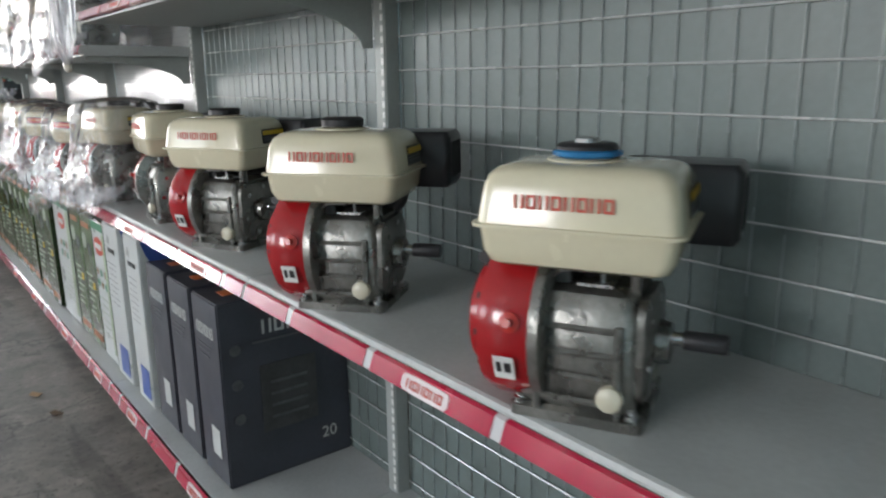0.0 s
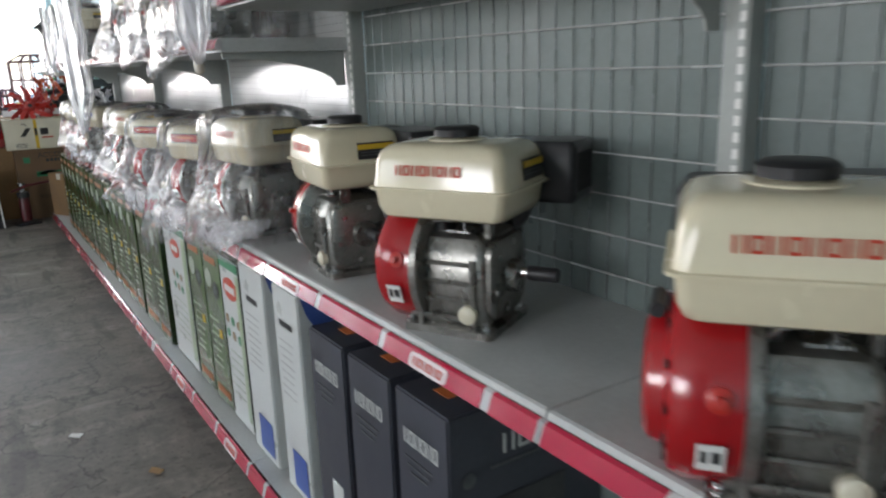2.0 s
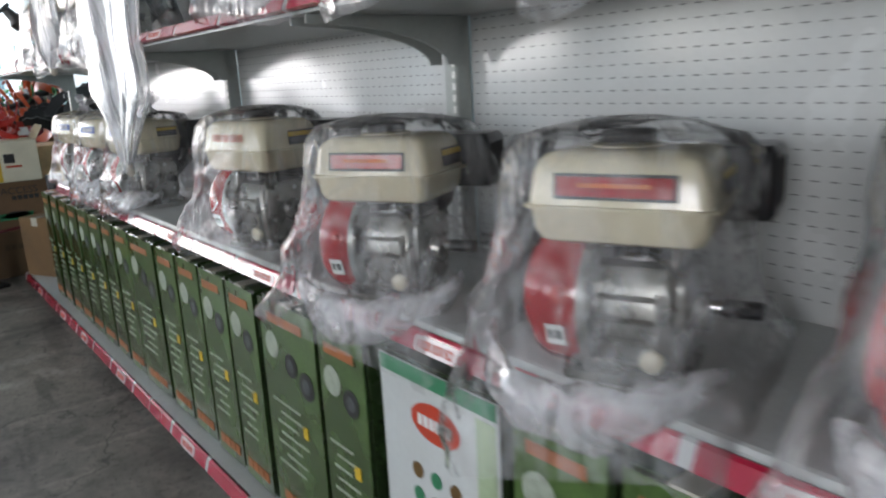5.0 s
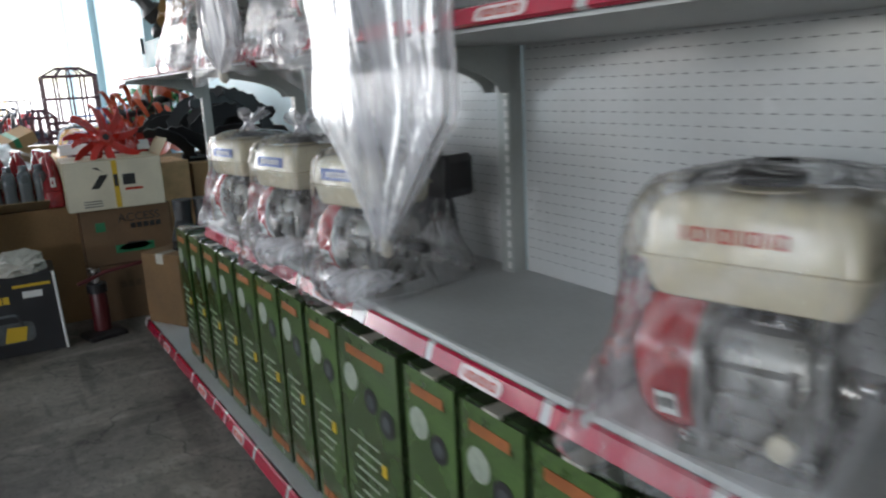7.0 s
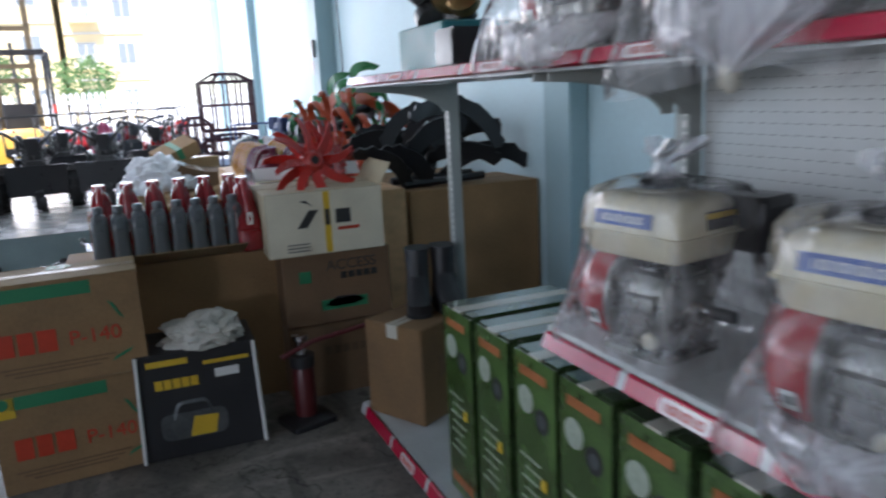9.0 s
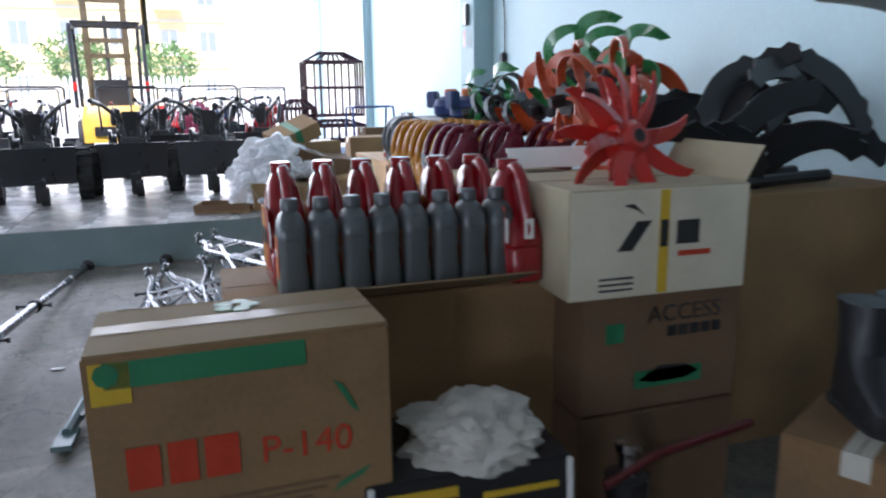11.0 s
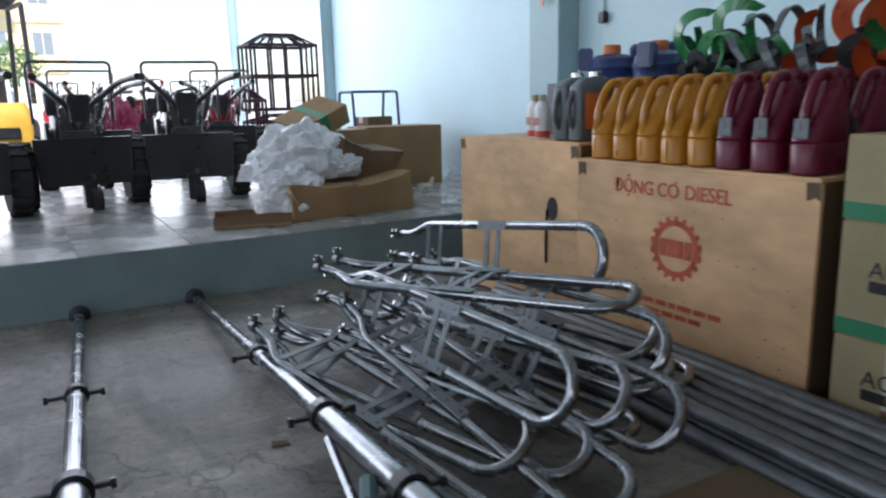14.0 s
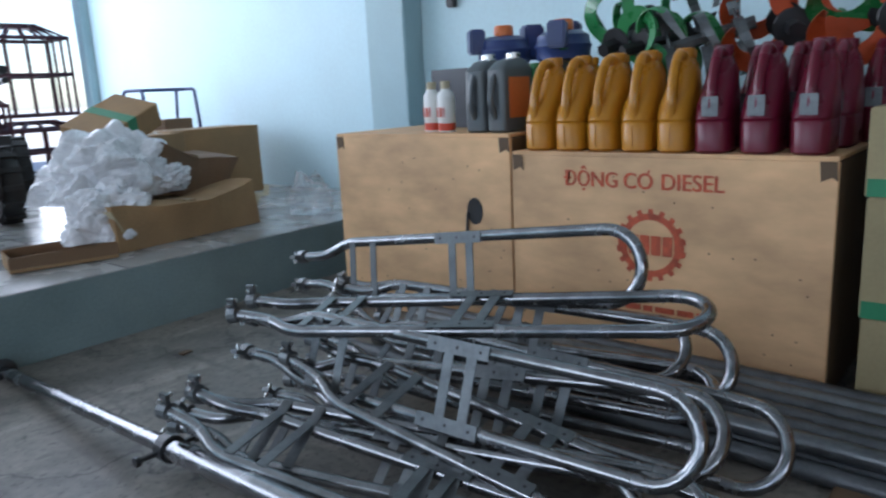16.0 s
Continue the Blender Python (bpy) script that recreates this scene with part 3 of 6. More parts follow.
    for j in range(5):
        part("guard_slot", box(.1965, .1985, -.160 + j * .030, -.144 + j * .030, .235, .305), "hole", mf)
        part("guard_slot", box(.105 + j * .016, .113 + j * .016, -.1848, -.1825, .235, .305), "hole", mf)
    part("exhaust_elbow", tube([(.10, -.02, .16), (.13, -.06, .17), (.135, -.075, .22)], .016, None, 10, .02), "darkalu", mf, "", True)
    part("air_cleaner", loft([(.13, .07, .19, .044, .055, .02), (.13, .07, .30, .048, .058, .02), (.13, .07, .322, .036, .046, .02)]), "blackplastic", e, "black air cleaner", True)
    # tank
    bm = loft([(0, 0, .206, .076, .104, .016), (0, 0, .211, .086, .115, .018), (0, 0, .226, .092, .122, .018), (0, 0, .2565, .095, .126, .018), (0, 0, .2575, .102, .135, .02), (0, 0, .2615, .102, .135, .02),
               (0, 0, .2625, .096, .128, .018), (0, 0, .310, .091, .122, .02), (0, 0, .323, .087, .117, .022), (0, 0, .332, .078, .107, .024), (0, 0, .336, .060, .088, .022)], n=4)
    tank = part("fuel_tank", bm, "cream", e, words[variant], True)
    if variant in ("red", "ring"):
        f = Matrix.Translation((-.0962, .012, .293)) @ FACE_X @ Matrix.Rotation(-.09, 4, 'X')
        marks("tank_print", "labelred", tank, f, 8, .128, .0175)
    elif variant == "dark":
        f = Matrix.Translation((-.0965, 0, .290)) @ FACE_X @ Matrix.Rotation(-.09, 4, 'X')
        bars("tank_label", "labelblack", tank, f, [.17], .036)
        bars("tank_label_field", "red", tank, Matrix.Translation((-.001, 0, 0)) @ f, [.16], .027)
        bars("tank_print", "labelorange", tank, Matrix.Translation((-.002, 0, .002)) @ f, [.1], .006)
    else:
        f = Matrix.Translation((-.0965, .01, .290)) @ FACE_X @ Matrix.Rotation(-.09, 4, 'X')
        bars("tank_label", "labelblue", tank, f, [.15], .030)
        marks("tank_print", "labelwhite", tank, Matrix.Translation((-.0014, 0, 0)) @ f, 8, .105, .014)
    f = Matrix.Translation((.03, -.1258, .288)) @ FACE_Y @ Matrix.Rotation(-.09, 4, 'X')
    bars("side_label", "labelblack", tank, f, [.085], .036)
    bars("side_label_band", "labelyellow", tank, Matrix.Translation((0, -.001, .009)) @ f, [.085], .011)
    for j in range(3):
        bars("side_print", "galv", tank, Matrix.Translation((0, -.0012, -.003 - .006 * j)) @ f, [.07], .0025)
    cap = part("fuel_cap", lathe([(.034, .335), (.034, .341), (.040, .342), (.041, .354), (.036, .358), (.012, .359)], pose(.012, .01, 0), None, 24), "blackplastic", tank, "black fuel cap", True)
    part("filler_mound", lathe([(.058, .330), (.052, .338), (.036, .341)], pose(.012, .01, 0), None, 24), "cream", tank, "", True)
    if variant == "ring":
        part("cap_ring", lathe([(.042, .340), (.046, .343), (.046, .348), (.042, .350)], pose(.012, .01, 0), None, 24), "blueglow", cap, "shiny blue film ring", True)
        part("cap_top", lathe([(.018, .358), (.016, .364), (.006, .366)], pose(.012, .01, 0), None, 14), "steel", cap, "", True)
    return e


def place(e, spots, first=True):
    for j, (x, y, z, rz) in enumerate(spots):
        if j == 0 and first:
            e.matrix_basis = pose(x, y, z, 0, 0, rz) @ Matrix.Diagonal((*e.scale, 1))
        else:
            copy_thing(e, pose(x, y, z, 0, 0, rz))


E_RED, E_RING, E_DARK, E_BLUE = engine("red"), engine("ring"), engine("dark"), engine("blue")
E_RING.scale = (.97,) * 3
place(E_RING, [(.662, .53, SHELF_Z, 27)])
place(E_RED, [(.660, 1.135, SHELF_Z, 38), (.682, 1.785, SHELF_Z, 28), (.69, 2.27, SHELF_Z, -6), (.68, 2.82, SHELF_Z, 6)])
E_SMALL = copy_thing(E_RED, pose(.662, 4.40, SHELF_Z, 0, 0, 14) @ Matrix.Diagonal((.93, .93, .93, 1)))
E_DARK.scale = E_BLUE.scale = (.88,) * 3
place(E_DARK, [(.655, 3.27, SHELF_Z, 22), (.640, 3.80, SHELF_Z, 27)])
place(E_BLUE, [(.665, 5.40, SHELF_Z, 14), (.665, 5.84, SHELF_Z, 10), (.665, 6.28, SHELF_Z, 10), (.70, 6.05, UP_Z, 4), (.70, 5.55, UP_Z, 4)])


# ---- cartons on the base deck ----
def carton(name, x, y, z, sx, sy, sz, body, label, category="carton", group="", rz=0, bevel=.004):
    """A closed carton on its base centre, long flaps meeting on top."""
    c = thing(name, x, y, z, rz, label, category, group)
    bm = box(-sx / 2, sx / 2, -sy / 2, sy / 2, 0, sz)
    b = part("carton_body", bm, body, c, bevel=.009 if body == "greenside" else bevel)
    return c, b


def tape_top(c, sx, sy, sz, along="x", w=.05):
    if along == "x":
        bm = box(-sx / 2 - .0006, sx / 2 + .0006, -w / 2, w / 2, sz - .05, sz + .0008)
    else:
        bm = box(-w / 2, w / 2, -sy / 2 - .0006, sy / 2 + .0006, sz - .05, sz + .0008)
    return part("packing_tape", bm, "tape", c, "clear packing tape")


def green_carton(w, wide):
    h, d = .575, .36
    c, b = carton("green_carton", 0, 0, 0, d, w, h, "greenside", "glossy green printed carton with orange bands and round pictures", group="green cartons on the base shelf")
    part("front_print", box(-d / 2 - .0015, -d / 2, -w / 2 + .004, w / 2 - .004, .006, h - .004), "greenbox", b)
    F = lambda y, z, o=.0022: Matrix.Translation((-d / 2 - o, y, z)) @ FACE_X
    bars("title_band", "printorange", b, F(.02 * w, h - .045), [w * .62], .022)
    for j, yy in enumerate([.28, -.05, -.3] if wide else [.2, -.18]):
        r = .034 if j % 2 == 0 else .03
        part("round_picture", lathe([(r, 0), (r, .001)], F(yy * w, h - .115 - .03 * j), None, 20), "printwhite" if j == 0 else "labelblack", b)
        if j:
            part("picture_centre", lathe([(r * .55, 0), (r * .55, .001)], F(yy * w, h - .115 - .03 * j, .0034), None, 16), "galv", b)
    for j in range(7):
        bars("text_line", "printwhite", b, F(.12 * w - .1 * w * (j % 2), h - .26 - .028 * j), [w * (.5 - .06 * (j % 3))], .006)
    bars("picture_mark", "labelyellow", b, F(-.2 * w, h - .30), [.022], .03)
    bars("foot_print", "printorange", b, F(0, .05), [w * .16] * 4, .028, .2)
    tape_top(c, d, w, h, "x", .045)
    return c


G1, G2 = green_carton(.185, False), green_carton(.285, True)
_first = {0: True, 1: True}
_y = 3.835
for wide in (0, 1, 0, 0, 0, 0, 1, 0, 0, 0, 0, 0, 0, 0, 0):
    w = .285 if wide else .185
    p = pose(.755 - .006 * random.random(), _y + w / 2, BASE_Z, 0, 0, random.uniform(-1.2, 1.2))
    if _first[wide]:
        (G2 if wide else G1).matrix_basis = p
        _first[wide] = False
    else:
        copy_thing(G2 if wide else G1, p)
    _y += w + random.uniform(.012, .026)
for yy in (3.14, 3.345):
    copy_thing(G1, pose(.765, yy, BASE_Z, 0, 0, 1))


def dark_carton(y):
    d, w, h = .385, .185, .535
    c, b = carton("charcoal_carton", .775, y, BASE_Z, d, w, h, "darkbox", "charcoal printed carton with pale lettering", group="charcoal cartons on the base shelf")
    F = lambda yy, z, o=.0016: Matrix.Translation((-d / 2 - o, yy, z)) @ FACE_X
    S = lambda x, z, o=.0016: Matrix.Translation((x, -w / 2 - o, z)) @ FACE_Y
    marks("title_print", "whitebox", b, F(.0, h - .09), 6, .125, .032)
    for j in range(3):
        bars("text_line", "galv", b, F(.01, h - .135 - .015 * j), [.10 - .02 * j], .004)
    bars("code_patch", "whitebox", b, F(-.02, .12), [.06], .085)
    marks("title_print", "whitebox", b, S(.035, h - .085), 6, .22, .04)
    bars("text_line", "galv", b, S(.0, h - .125), [.2], .005)
    bars("picture_block", "darkalu", b, S(.0, .24), [.17], .20)
    for j in range(4):
        bars("picture_bar", "galv", b, S(.0, .18 + .035 * j, .003), [.11], .008)
    writing("number_print", "20", .05, "whitebox", b, S(.12, .08))
    for j, (x, z) in enumerate(((-.15, .40), (-.15, .30), (-.15, .2))):
        part("round_mark", lathe([(.016, 0), (.016, .001)], S(x, z), None, 14), "galv", b)
    bars("red_mark", "labelorange", b, Matrix.Translation((-.1, 0, h + .0008)), [.09], .05)
    return c


for _yy in (1.795, 2.005, 2.215):
    dark_carton(_yy)


def white_carton(y, w, blue=True):
    d, h = .40, .60
    c, b = carton("white_carton", .775, y, BASE_Z, d, w, h, "whitebox", "white printed carton with a dark blue sweep", group="white cartons on the base shelf")
    F = lambda yy, z, o=.0016: Matrix.Translation((-d / 2 - o, yy, z)) @ FACE_X
    bars("title_print", "labelblack", b, F(.0, h - .10), [.011] * 6, .016, .25)
    for j in range(8):
        bars("text_line", "railclear", b, F(.01, h - .15 - .022 * j), [w * (.6 - .08 * (j % 3))], .003, depth=.0004)
    bars("foot_block", "labelblue", b, F(-.02, .08), [w * .55], .11)
    o = [(x, z) for x, z in ((-.19, h - .01), (-.10, h - .01))] + [(-.10 + .26 * (i / 8) ** 1.5, h - .01 - .34 * i / 8) for i in range(1, 9)] + [(-.19 + .30 * (i / 8) ** 1.5, h - .01 - .36 * i / 8) for i in range(8, 0, -1)]
    part("blue_sweep", skin(bmesh.new(), [[(x, -w / 2 - k, z) for x, z in o] for k in (.0002, .0016)]), "labelblue", b)
    bars("title_print", "labelblack", b, Matrix.Translation((-.05, -.02, h + .0008)), [.03] * 5, .03, .2)
    return c


white_carton(2.44, .17)
white_carton(2.70, .20)


def pale_carton(y, w):
    d, h = .36, .575
    c, b = carton("pale_green_carton", .765, y, BASE_Z, d, w, h, "greenside", "white and leaf-green printed carton with an oval badge", group="pale green cartons on the base shelf")
    part("front_print", box(-d / 2 - .0015, -d / 2, -w / 2 + .004, w / 2 - .004, .006, h - .004), "whitebox", b)
    F = lambda yy, z, o=.0022: Matrix.Translation((-d / 2 - o, yy, z)) @ FACE_X
    bars("leaf_border", "labelgreen", b, F(0, h - .02), [w * .95], .03)
    bars("leaf_border", "palegreen", b, F(-.40 * w, h / 2), [w * .14], h * .85)
    o = lathe([(.05, 0), (.05, .001)], F(.0, h - .10) @ Matrix.Diagonal((1.4, .75, 1, 1)), None, 22)
    part("oval_badge", o, "labelred", b)
    bars("badge_print", "labelwhite", b, F(0, h - .10, .0038), [.012] * 6, .022, .2)
    for j in range(6):
        part("small_picture", lathe([(.016, 0), (.016, .001)], F(.06 - .055 * (j % 3), h - .21 - .05 * (j // 3)), None, 14), "labelgreen" if j % 2 else "bronze", b)
    for j in range(6):
        bars("text_line", "printwhite", b, F(.01, h - .32 - .03 * j), [w * .6], .004)
    return c


pale_carton(2.935, .19)
pale_carton(3.63, .34)


# ---- crates with oil jugs ----
def crate(y0, y1, x0, depth, h, main):
    c = thing("plywood_crate", x0 + depth / 2, (y0 + y1) / 2, 0, 0, "pale plywood shipping crate with red stencilled print" if main else "plain pale plywood shipping crate with a round hole", "crate", "plywood crates by the wall")
    w, hx = (y1 - y0) / 2, depth / 2
    front = part("front_panel", box(-hx, -hx + .014, -w, w, .01, h), "ply", c, "plywood sheet with stains and nail holes", bevel=.002)
    # ends, back and skids: their shade is put into a darker plywood colour
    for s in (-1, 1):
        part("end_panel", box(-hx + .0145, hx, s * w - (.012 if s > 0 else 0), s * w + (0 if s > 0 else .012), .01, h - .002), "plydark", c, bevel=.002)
    part("top_panel", box(-hx + .002, hx, -w + .002, w - .002, h + .0005, h + .012), "ply", c, bevel=.002)
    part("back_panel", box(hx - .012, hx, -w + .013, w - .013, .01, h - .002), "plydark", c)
    for y in (-w + .05, 0, w - .05):
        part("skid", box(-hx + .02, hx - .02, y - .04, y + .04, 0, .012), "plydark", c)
    F = lambda y, z, o=.0008: Matrix.Translation((-hx - o, y, z)) @ FACE_X
    bm = bmesh.new()
    rnd = random.Random(7 if main else 9)
    for i in range(26):
        lathe([(.003, 0), (.003, .0006)], F(rnd.uniform(-w, w) * .96, rnd.uniform(.05, h - .03)), bm, 6)
    tagged(part("nail_field", bm, "plydark", front), kind="stuff")
    for y in (-w + .025, w - .025):
        part("corner_iron", plate([(-.02, 0), (.02, 0), (.024, -.05), (.01, -.04), (-.016, -.052)], .002, F(y, h)), "plydark", c, "rusty corner strap")
    return c, front, F


c2, fr2, F2 = crate(9.56, 10.56, .452, .80, .665, True)
for _w, _y in (("ĐỘNG", .202), ("CO", .043), ("DIESEL", -.121)):
    writing("stencil_print", _w, .068, "stencil", fr2, F2(_y, .592) @ Matrix.Diagonal((.93, 1, 1, 1)))
    writing("stencil_print", _w, .068, "stencil", fr2, F2(_y - .0035, .591, .0011) @ Matrix.Diagonal((.93, 1, 1, 1)))
part("stencil_tick", plate([(-.004, -.008), (.006, .0), (.009, .012), (.001, .010)], .0008, F2(.012, .617)), "stencil", fr2)
_o = []
for i in range(18):
    for f, r in ((0, .098), (.25, .098), (.3, .112), (.7, .112), (.75, .098)):
        a = 2 * math.pi * (i + f) / 18
        _o.append((r * math.cos(a), r * math.sin(a)))
_bm = bmesh.new()
_n = len(_o)
_m = F2(-.0, .40)
_v = [[_bm.verts.new(_m @ Vector((x * k, y * k, h))) for x, y in _o] for k, h in ((1, .001),)]
_in = [_bm.verts.new(_m @ Vector((.078 * math.cos(2 * math.pi * i / _n), .078 * math.sin(2 * math.pi * i / _n), .001))) for i in range(_n)]
for i in range(_n):
    j = (i + 1) % _n
    _bm.faces.new((_v[0][i], _v[0][j], _in[j], _in[i]))
part("gear_mark", _bm, "stencil", fr2, "red stencilled gear ring")
bars("badge_print", "stencil", fr2, F2(-.0, .40), [.03] * 6, .06, .1)
bars("small_print", "stencil", fr2, F2(.0, .20), [.04, .06, .05, .03, .06, .05, .05], .018, .5)
bars("small_print", "stencil", fr2, F2(.0, .165), [.06, .05, .05, .05], .018, .5)
bars("stamp_block", "plydark", fr2, F2(-.42, .035), [.10], .03)
c1, fr1, F1 = crate(10.58, 11.46, .472, .80, .72, False)
part("round_hole", lathe([(.045, 0), (.045, .001)], F1(-.28, .455) @ Matrix.Diagonal((.8, 1.1, 1, 1)), None, 18), "hole", fr1, "round dark hand hole")
_bm = tube([(-.405, -.25, .45), (-.407, -.245, .38), (-.405, -.243, .22)], .006, None, 6)
part("strap", _bm, "blackplastic", fr1, "dark strap hanging from the hole")


# ---- plastic bags ----
def crinkle(v, seed, amount):
    """Sharp-ridged creases in a limp film."""
    a = v * 12 + Vector((seed, 0, 0))
    b = v * 27 + Vector((0, seed, 0))
    k = (1 - 2 * abs(noise.noise(a))) * amount + (1 - 2 * abs(noise.noise(b))) * amount * .4
    return noise.noise_vector(v * 7 + Vector((seed, 0, seed))) * amount * 1.3 + Vector((v.x, v.y, 0)).normalized() * k


def bag(x, y, z, rz, hx, hy, h, seed, label, droop=0.0, knot=False, flare=.10, back=0.0):
    """A limp bag pulled over a thing: slack walls that puddle at the foot, with a slumped top or a tied neck."""
    rnd = random.Random(seed)
    ph = [rnd.uniform(0, 6.3) for _ in range(4)]
    keys = [(-.012, 1.0 + flare * 1.3), (.03, 1.04 + flare * 1.4), (.10, 1.03 + flare), (.22, 1.0 + flare * .6), (.40, .99 + flare * .25), (.60, .97), (.76, .97), (.88, .94), (.945, .86), (.975, .62), (1.0, .30), (1.005, .08)]
    prof = []
    for (f0, s0), (f1, s1) in zip(keys, keys[1:]):
        prof += [(f0 + (f1 - f0) * q / 3, s0 + (s1 - s0) * q / 3) for q in range(3)]
    prof.append(keys[-1])
    t = thing("plastic_bag", x, y, z, rz, label, "plastic bag", "plastic bags over the engines")
    rings = []
    for f, s in prof:
        out = []
        for px, py, pz in rrect(0, 0, f * h, hx * s, hy * s, min(hx, hy) * (.35 + .5 * f), 15):
            a = math.atan2(py, px)
            w = 1 + (.02 + .08 * max(0, f - .7)) * (math.sin(8 * a + ph[0]) + .7 * math.sin(15 * a + ph[1] + 4 * f) + .5 * math.sin(5 * a + ph[2] + 9 * f))
            dz = 0
            if droop and f < .3 and px < 0:
                dz = -droop * (1 - f / .3) * max(0, math.cos(a + math.pi)) ** .5 * (1 + .5 * math.sin(3 * a + ph[3]))
                w *= 1.07
            if back and px > 0:
                w *= 1 + back * (1 - f) * max(0, math.cos(a + .7)) ** 2
            v = Vector((px * w, py * w, pz + dz))
            out.append(v + crinkle(v, seed * 3.1, .006 + .005 * (f < .25)))
        rings.append(out)
    part("film", skin(bmesh.new(), rings, caps=False), "film", t, "", True)
    if droop > .04:
        # slack film bunched over the shelf's edge
        rings = []
        for q in range(25):
            f = q / 24
            a = math.pi * (.62 + .76 * f)
            c = Vector((math.cos(a) * hx * (1.08 + flare), math.sin(a) * hy * (1.02 + flare), .03 - droop * .55 * math.sin(math.pi * f)))
            r = .006 + .022 * math.sin(math.pi * f) ** .7
            ring = []
            for k in range(14):
                b = 2 * math.pi * k / 14
                v = c + Vector((math.cos(a) * math.cos(b) * r * .7, math.sin(a) * math.cos(b) * r * .7, math.sin(b) * r * 1.5))
                ring.append(v + noise.noise_vector(v * 22 + Vector((seed, 0, 0))) * .014 + noise.noise_vector(v * 55) * .002)
            rings.append(ring)
        part("slack_hem", skin(bmesh.new(), rings), "bunched", t, "bunched milky hem of the bag", True)
    if knot:
        rings = []
        for q in range(13):
            f = q / 12
            r = .030 - .016 * math.sin(math.pi * min(1, f / .7)) + .030 * max(0, f - .55)
            ring = []
            for k in range(30):
                a = 2 * math.pi * k / 30
                v = Vector((math.cos(a), math.sin(a), 0)) * r * (1 + .28 * math.sin(5 * a + ph[0] + f) + .2 * math.sin(9 * a + ph[1])) + Vector((.012 * f, .02 * math.sin(3 * f + seed), h * .985 + .062 * f + .012 * f * math.sin(4 * a)))
                ring.append(v)
            rings.append(ring)
        part("tied_neck", skin(bmesh.new(), rings, caps=False), "milky", t, "twisted and tied plastic neck", True)
    return t


CLEAR = "clear crumpled plastic bag pulled over a petrol engine"
bag(.68, 2.82, SHELF_Z + .018, 6, .150, .160, .352, 1, CLEAR, .05)
bag(.66, 3.29, SHELF_Z + .018, 12, .148, .150, .310, 2, CLEAR, .10, flare=.14)
bag(.655, 3.81, SHELF_Z + .018, 26, .145, .150, .310, 3, CLEAR, .10, flare=.16, back=.7)
bag(.665, 4.40, SHELF_Z + .018, 10, .140, .148, .325, 4, CLEAR, .02)
for j, yy in enumerate((5.39, 5.83, 6.27)):
    bag(.68, yy, SHELF_Z + .018, 8, .138, .140, .306, 5 + j, "clear plastic bag tied on top over a petrol engine", .05 if j < 2 else 0, knot=True, flare=.05)
for j, (yy, dr) in enumerate(((5.55, .10), (6.05, .08), (6.52, .06), (3.15, .09), (3.62, .06), (4.15, .05))):
    bag(.70, yy, UP_Z + .018, 4, .155, .165, .36, 11 + j, "clear crumpled plastic bag over an engine on the upper shelf", dr, flare=.06)
place(E_RED, [(.70, 6.52, UP_Z, 4), (.70, 3.15, UP_Z, 8), (.70, 3.62, UP_Z, -5), (.70, 4.15, UP_Z, 5)], False)


def sheet(x, y, z_top, z_edge, z_tip, hy, hx, seed, lean=0.0):
    """A wide plastic sleeve hanging over the shelf's edge; below z_edge its sides run straight to a gathered tip."""
    rings = []
    for i in range(44):
        f = i / 43
        z = z_top + (z_tip - z_top) * f
        s = 1 if z > z_edge else max(.05, (z - z_tip) / (z_edge - z_tip))
        ring = []
        for k in range(72):
            a = 2 * math.pi * k / 72
            fold = .16 * math.sin(6 * a + seed) + .10 * math.sin(11 * a + 2 * seed + 2 * f) + .06 * math.sin(19 * a)
            v = Vector((math.cos(a) * hx * (.25 + .75 * s) * (1 + 1.3 * fold), math.sin(a) * hy * s * (1 + .25 * fold), z))
            v += noise.noise_vector(v * 6 + Vector((seed, 1, 2))) * .020 * (.3 + .7 * s) + Vector((0, lean * (1 - s), 0))
            ring.append(v)
        rings.append(ring)
    t = thing("plastic_sheet", x, y, 0, 0, "milky plastic sleeve hanging from the upper shelf", "plastic sheet")
    part("sleeve", skin(bmesh.new(), rings, caps=False), "milky", t, "", True)
    tip = lathe([(.010, .030), (.014, .012), (.012, -.006), (.004, -.014)], Matrix.Translation((0, lean, z_tip)), None, 12)
    part("taped_tip", rumple(tip, .004, 40), "tape", t, "yellowed taped tip", True)


sheet(.52, 5.07, 1.80, 1.15, .915, .225, .045, 1.3, .0)
sheet(.525, 5.98, 1.66, 1.33, 1.25, .12, .035, 2.6)
sheet(.53, 2.80, 1.66, 1.34, 1.24, .10, .03, 4.1)


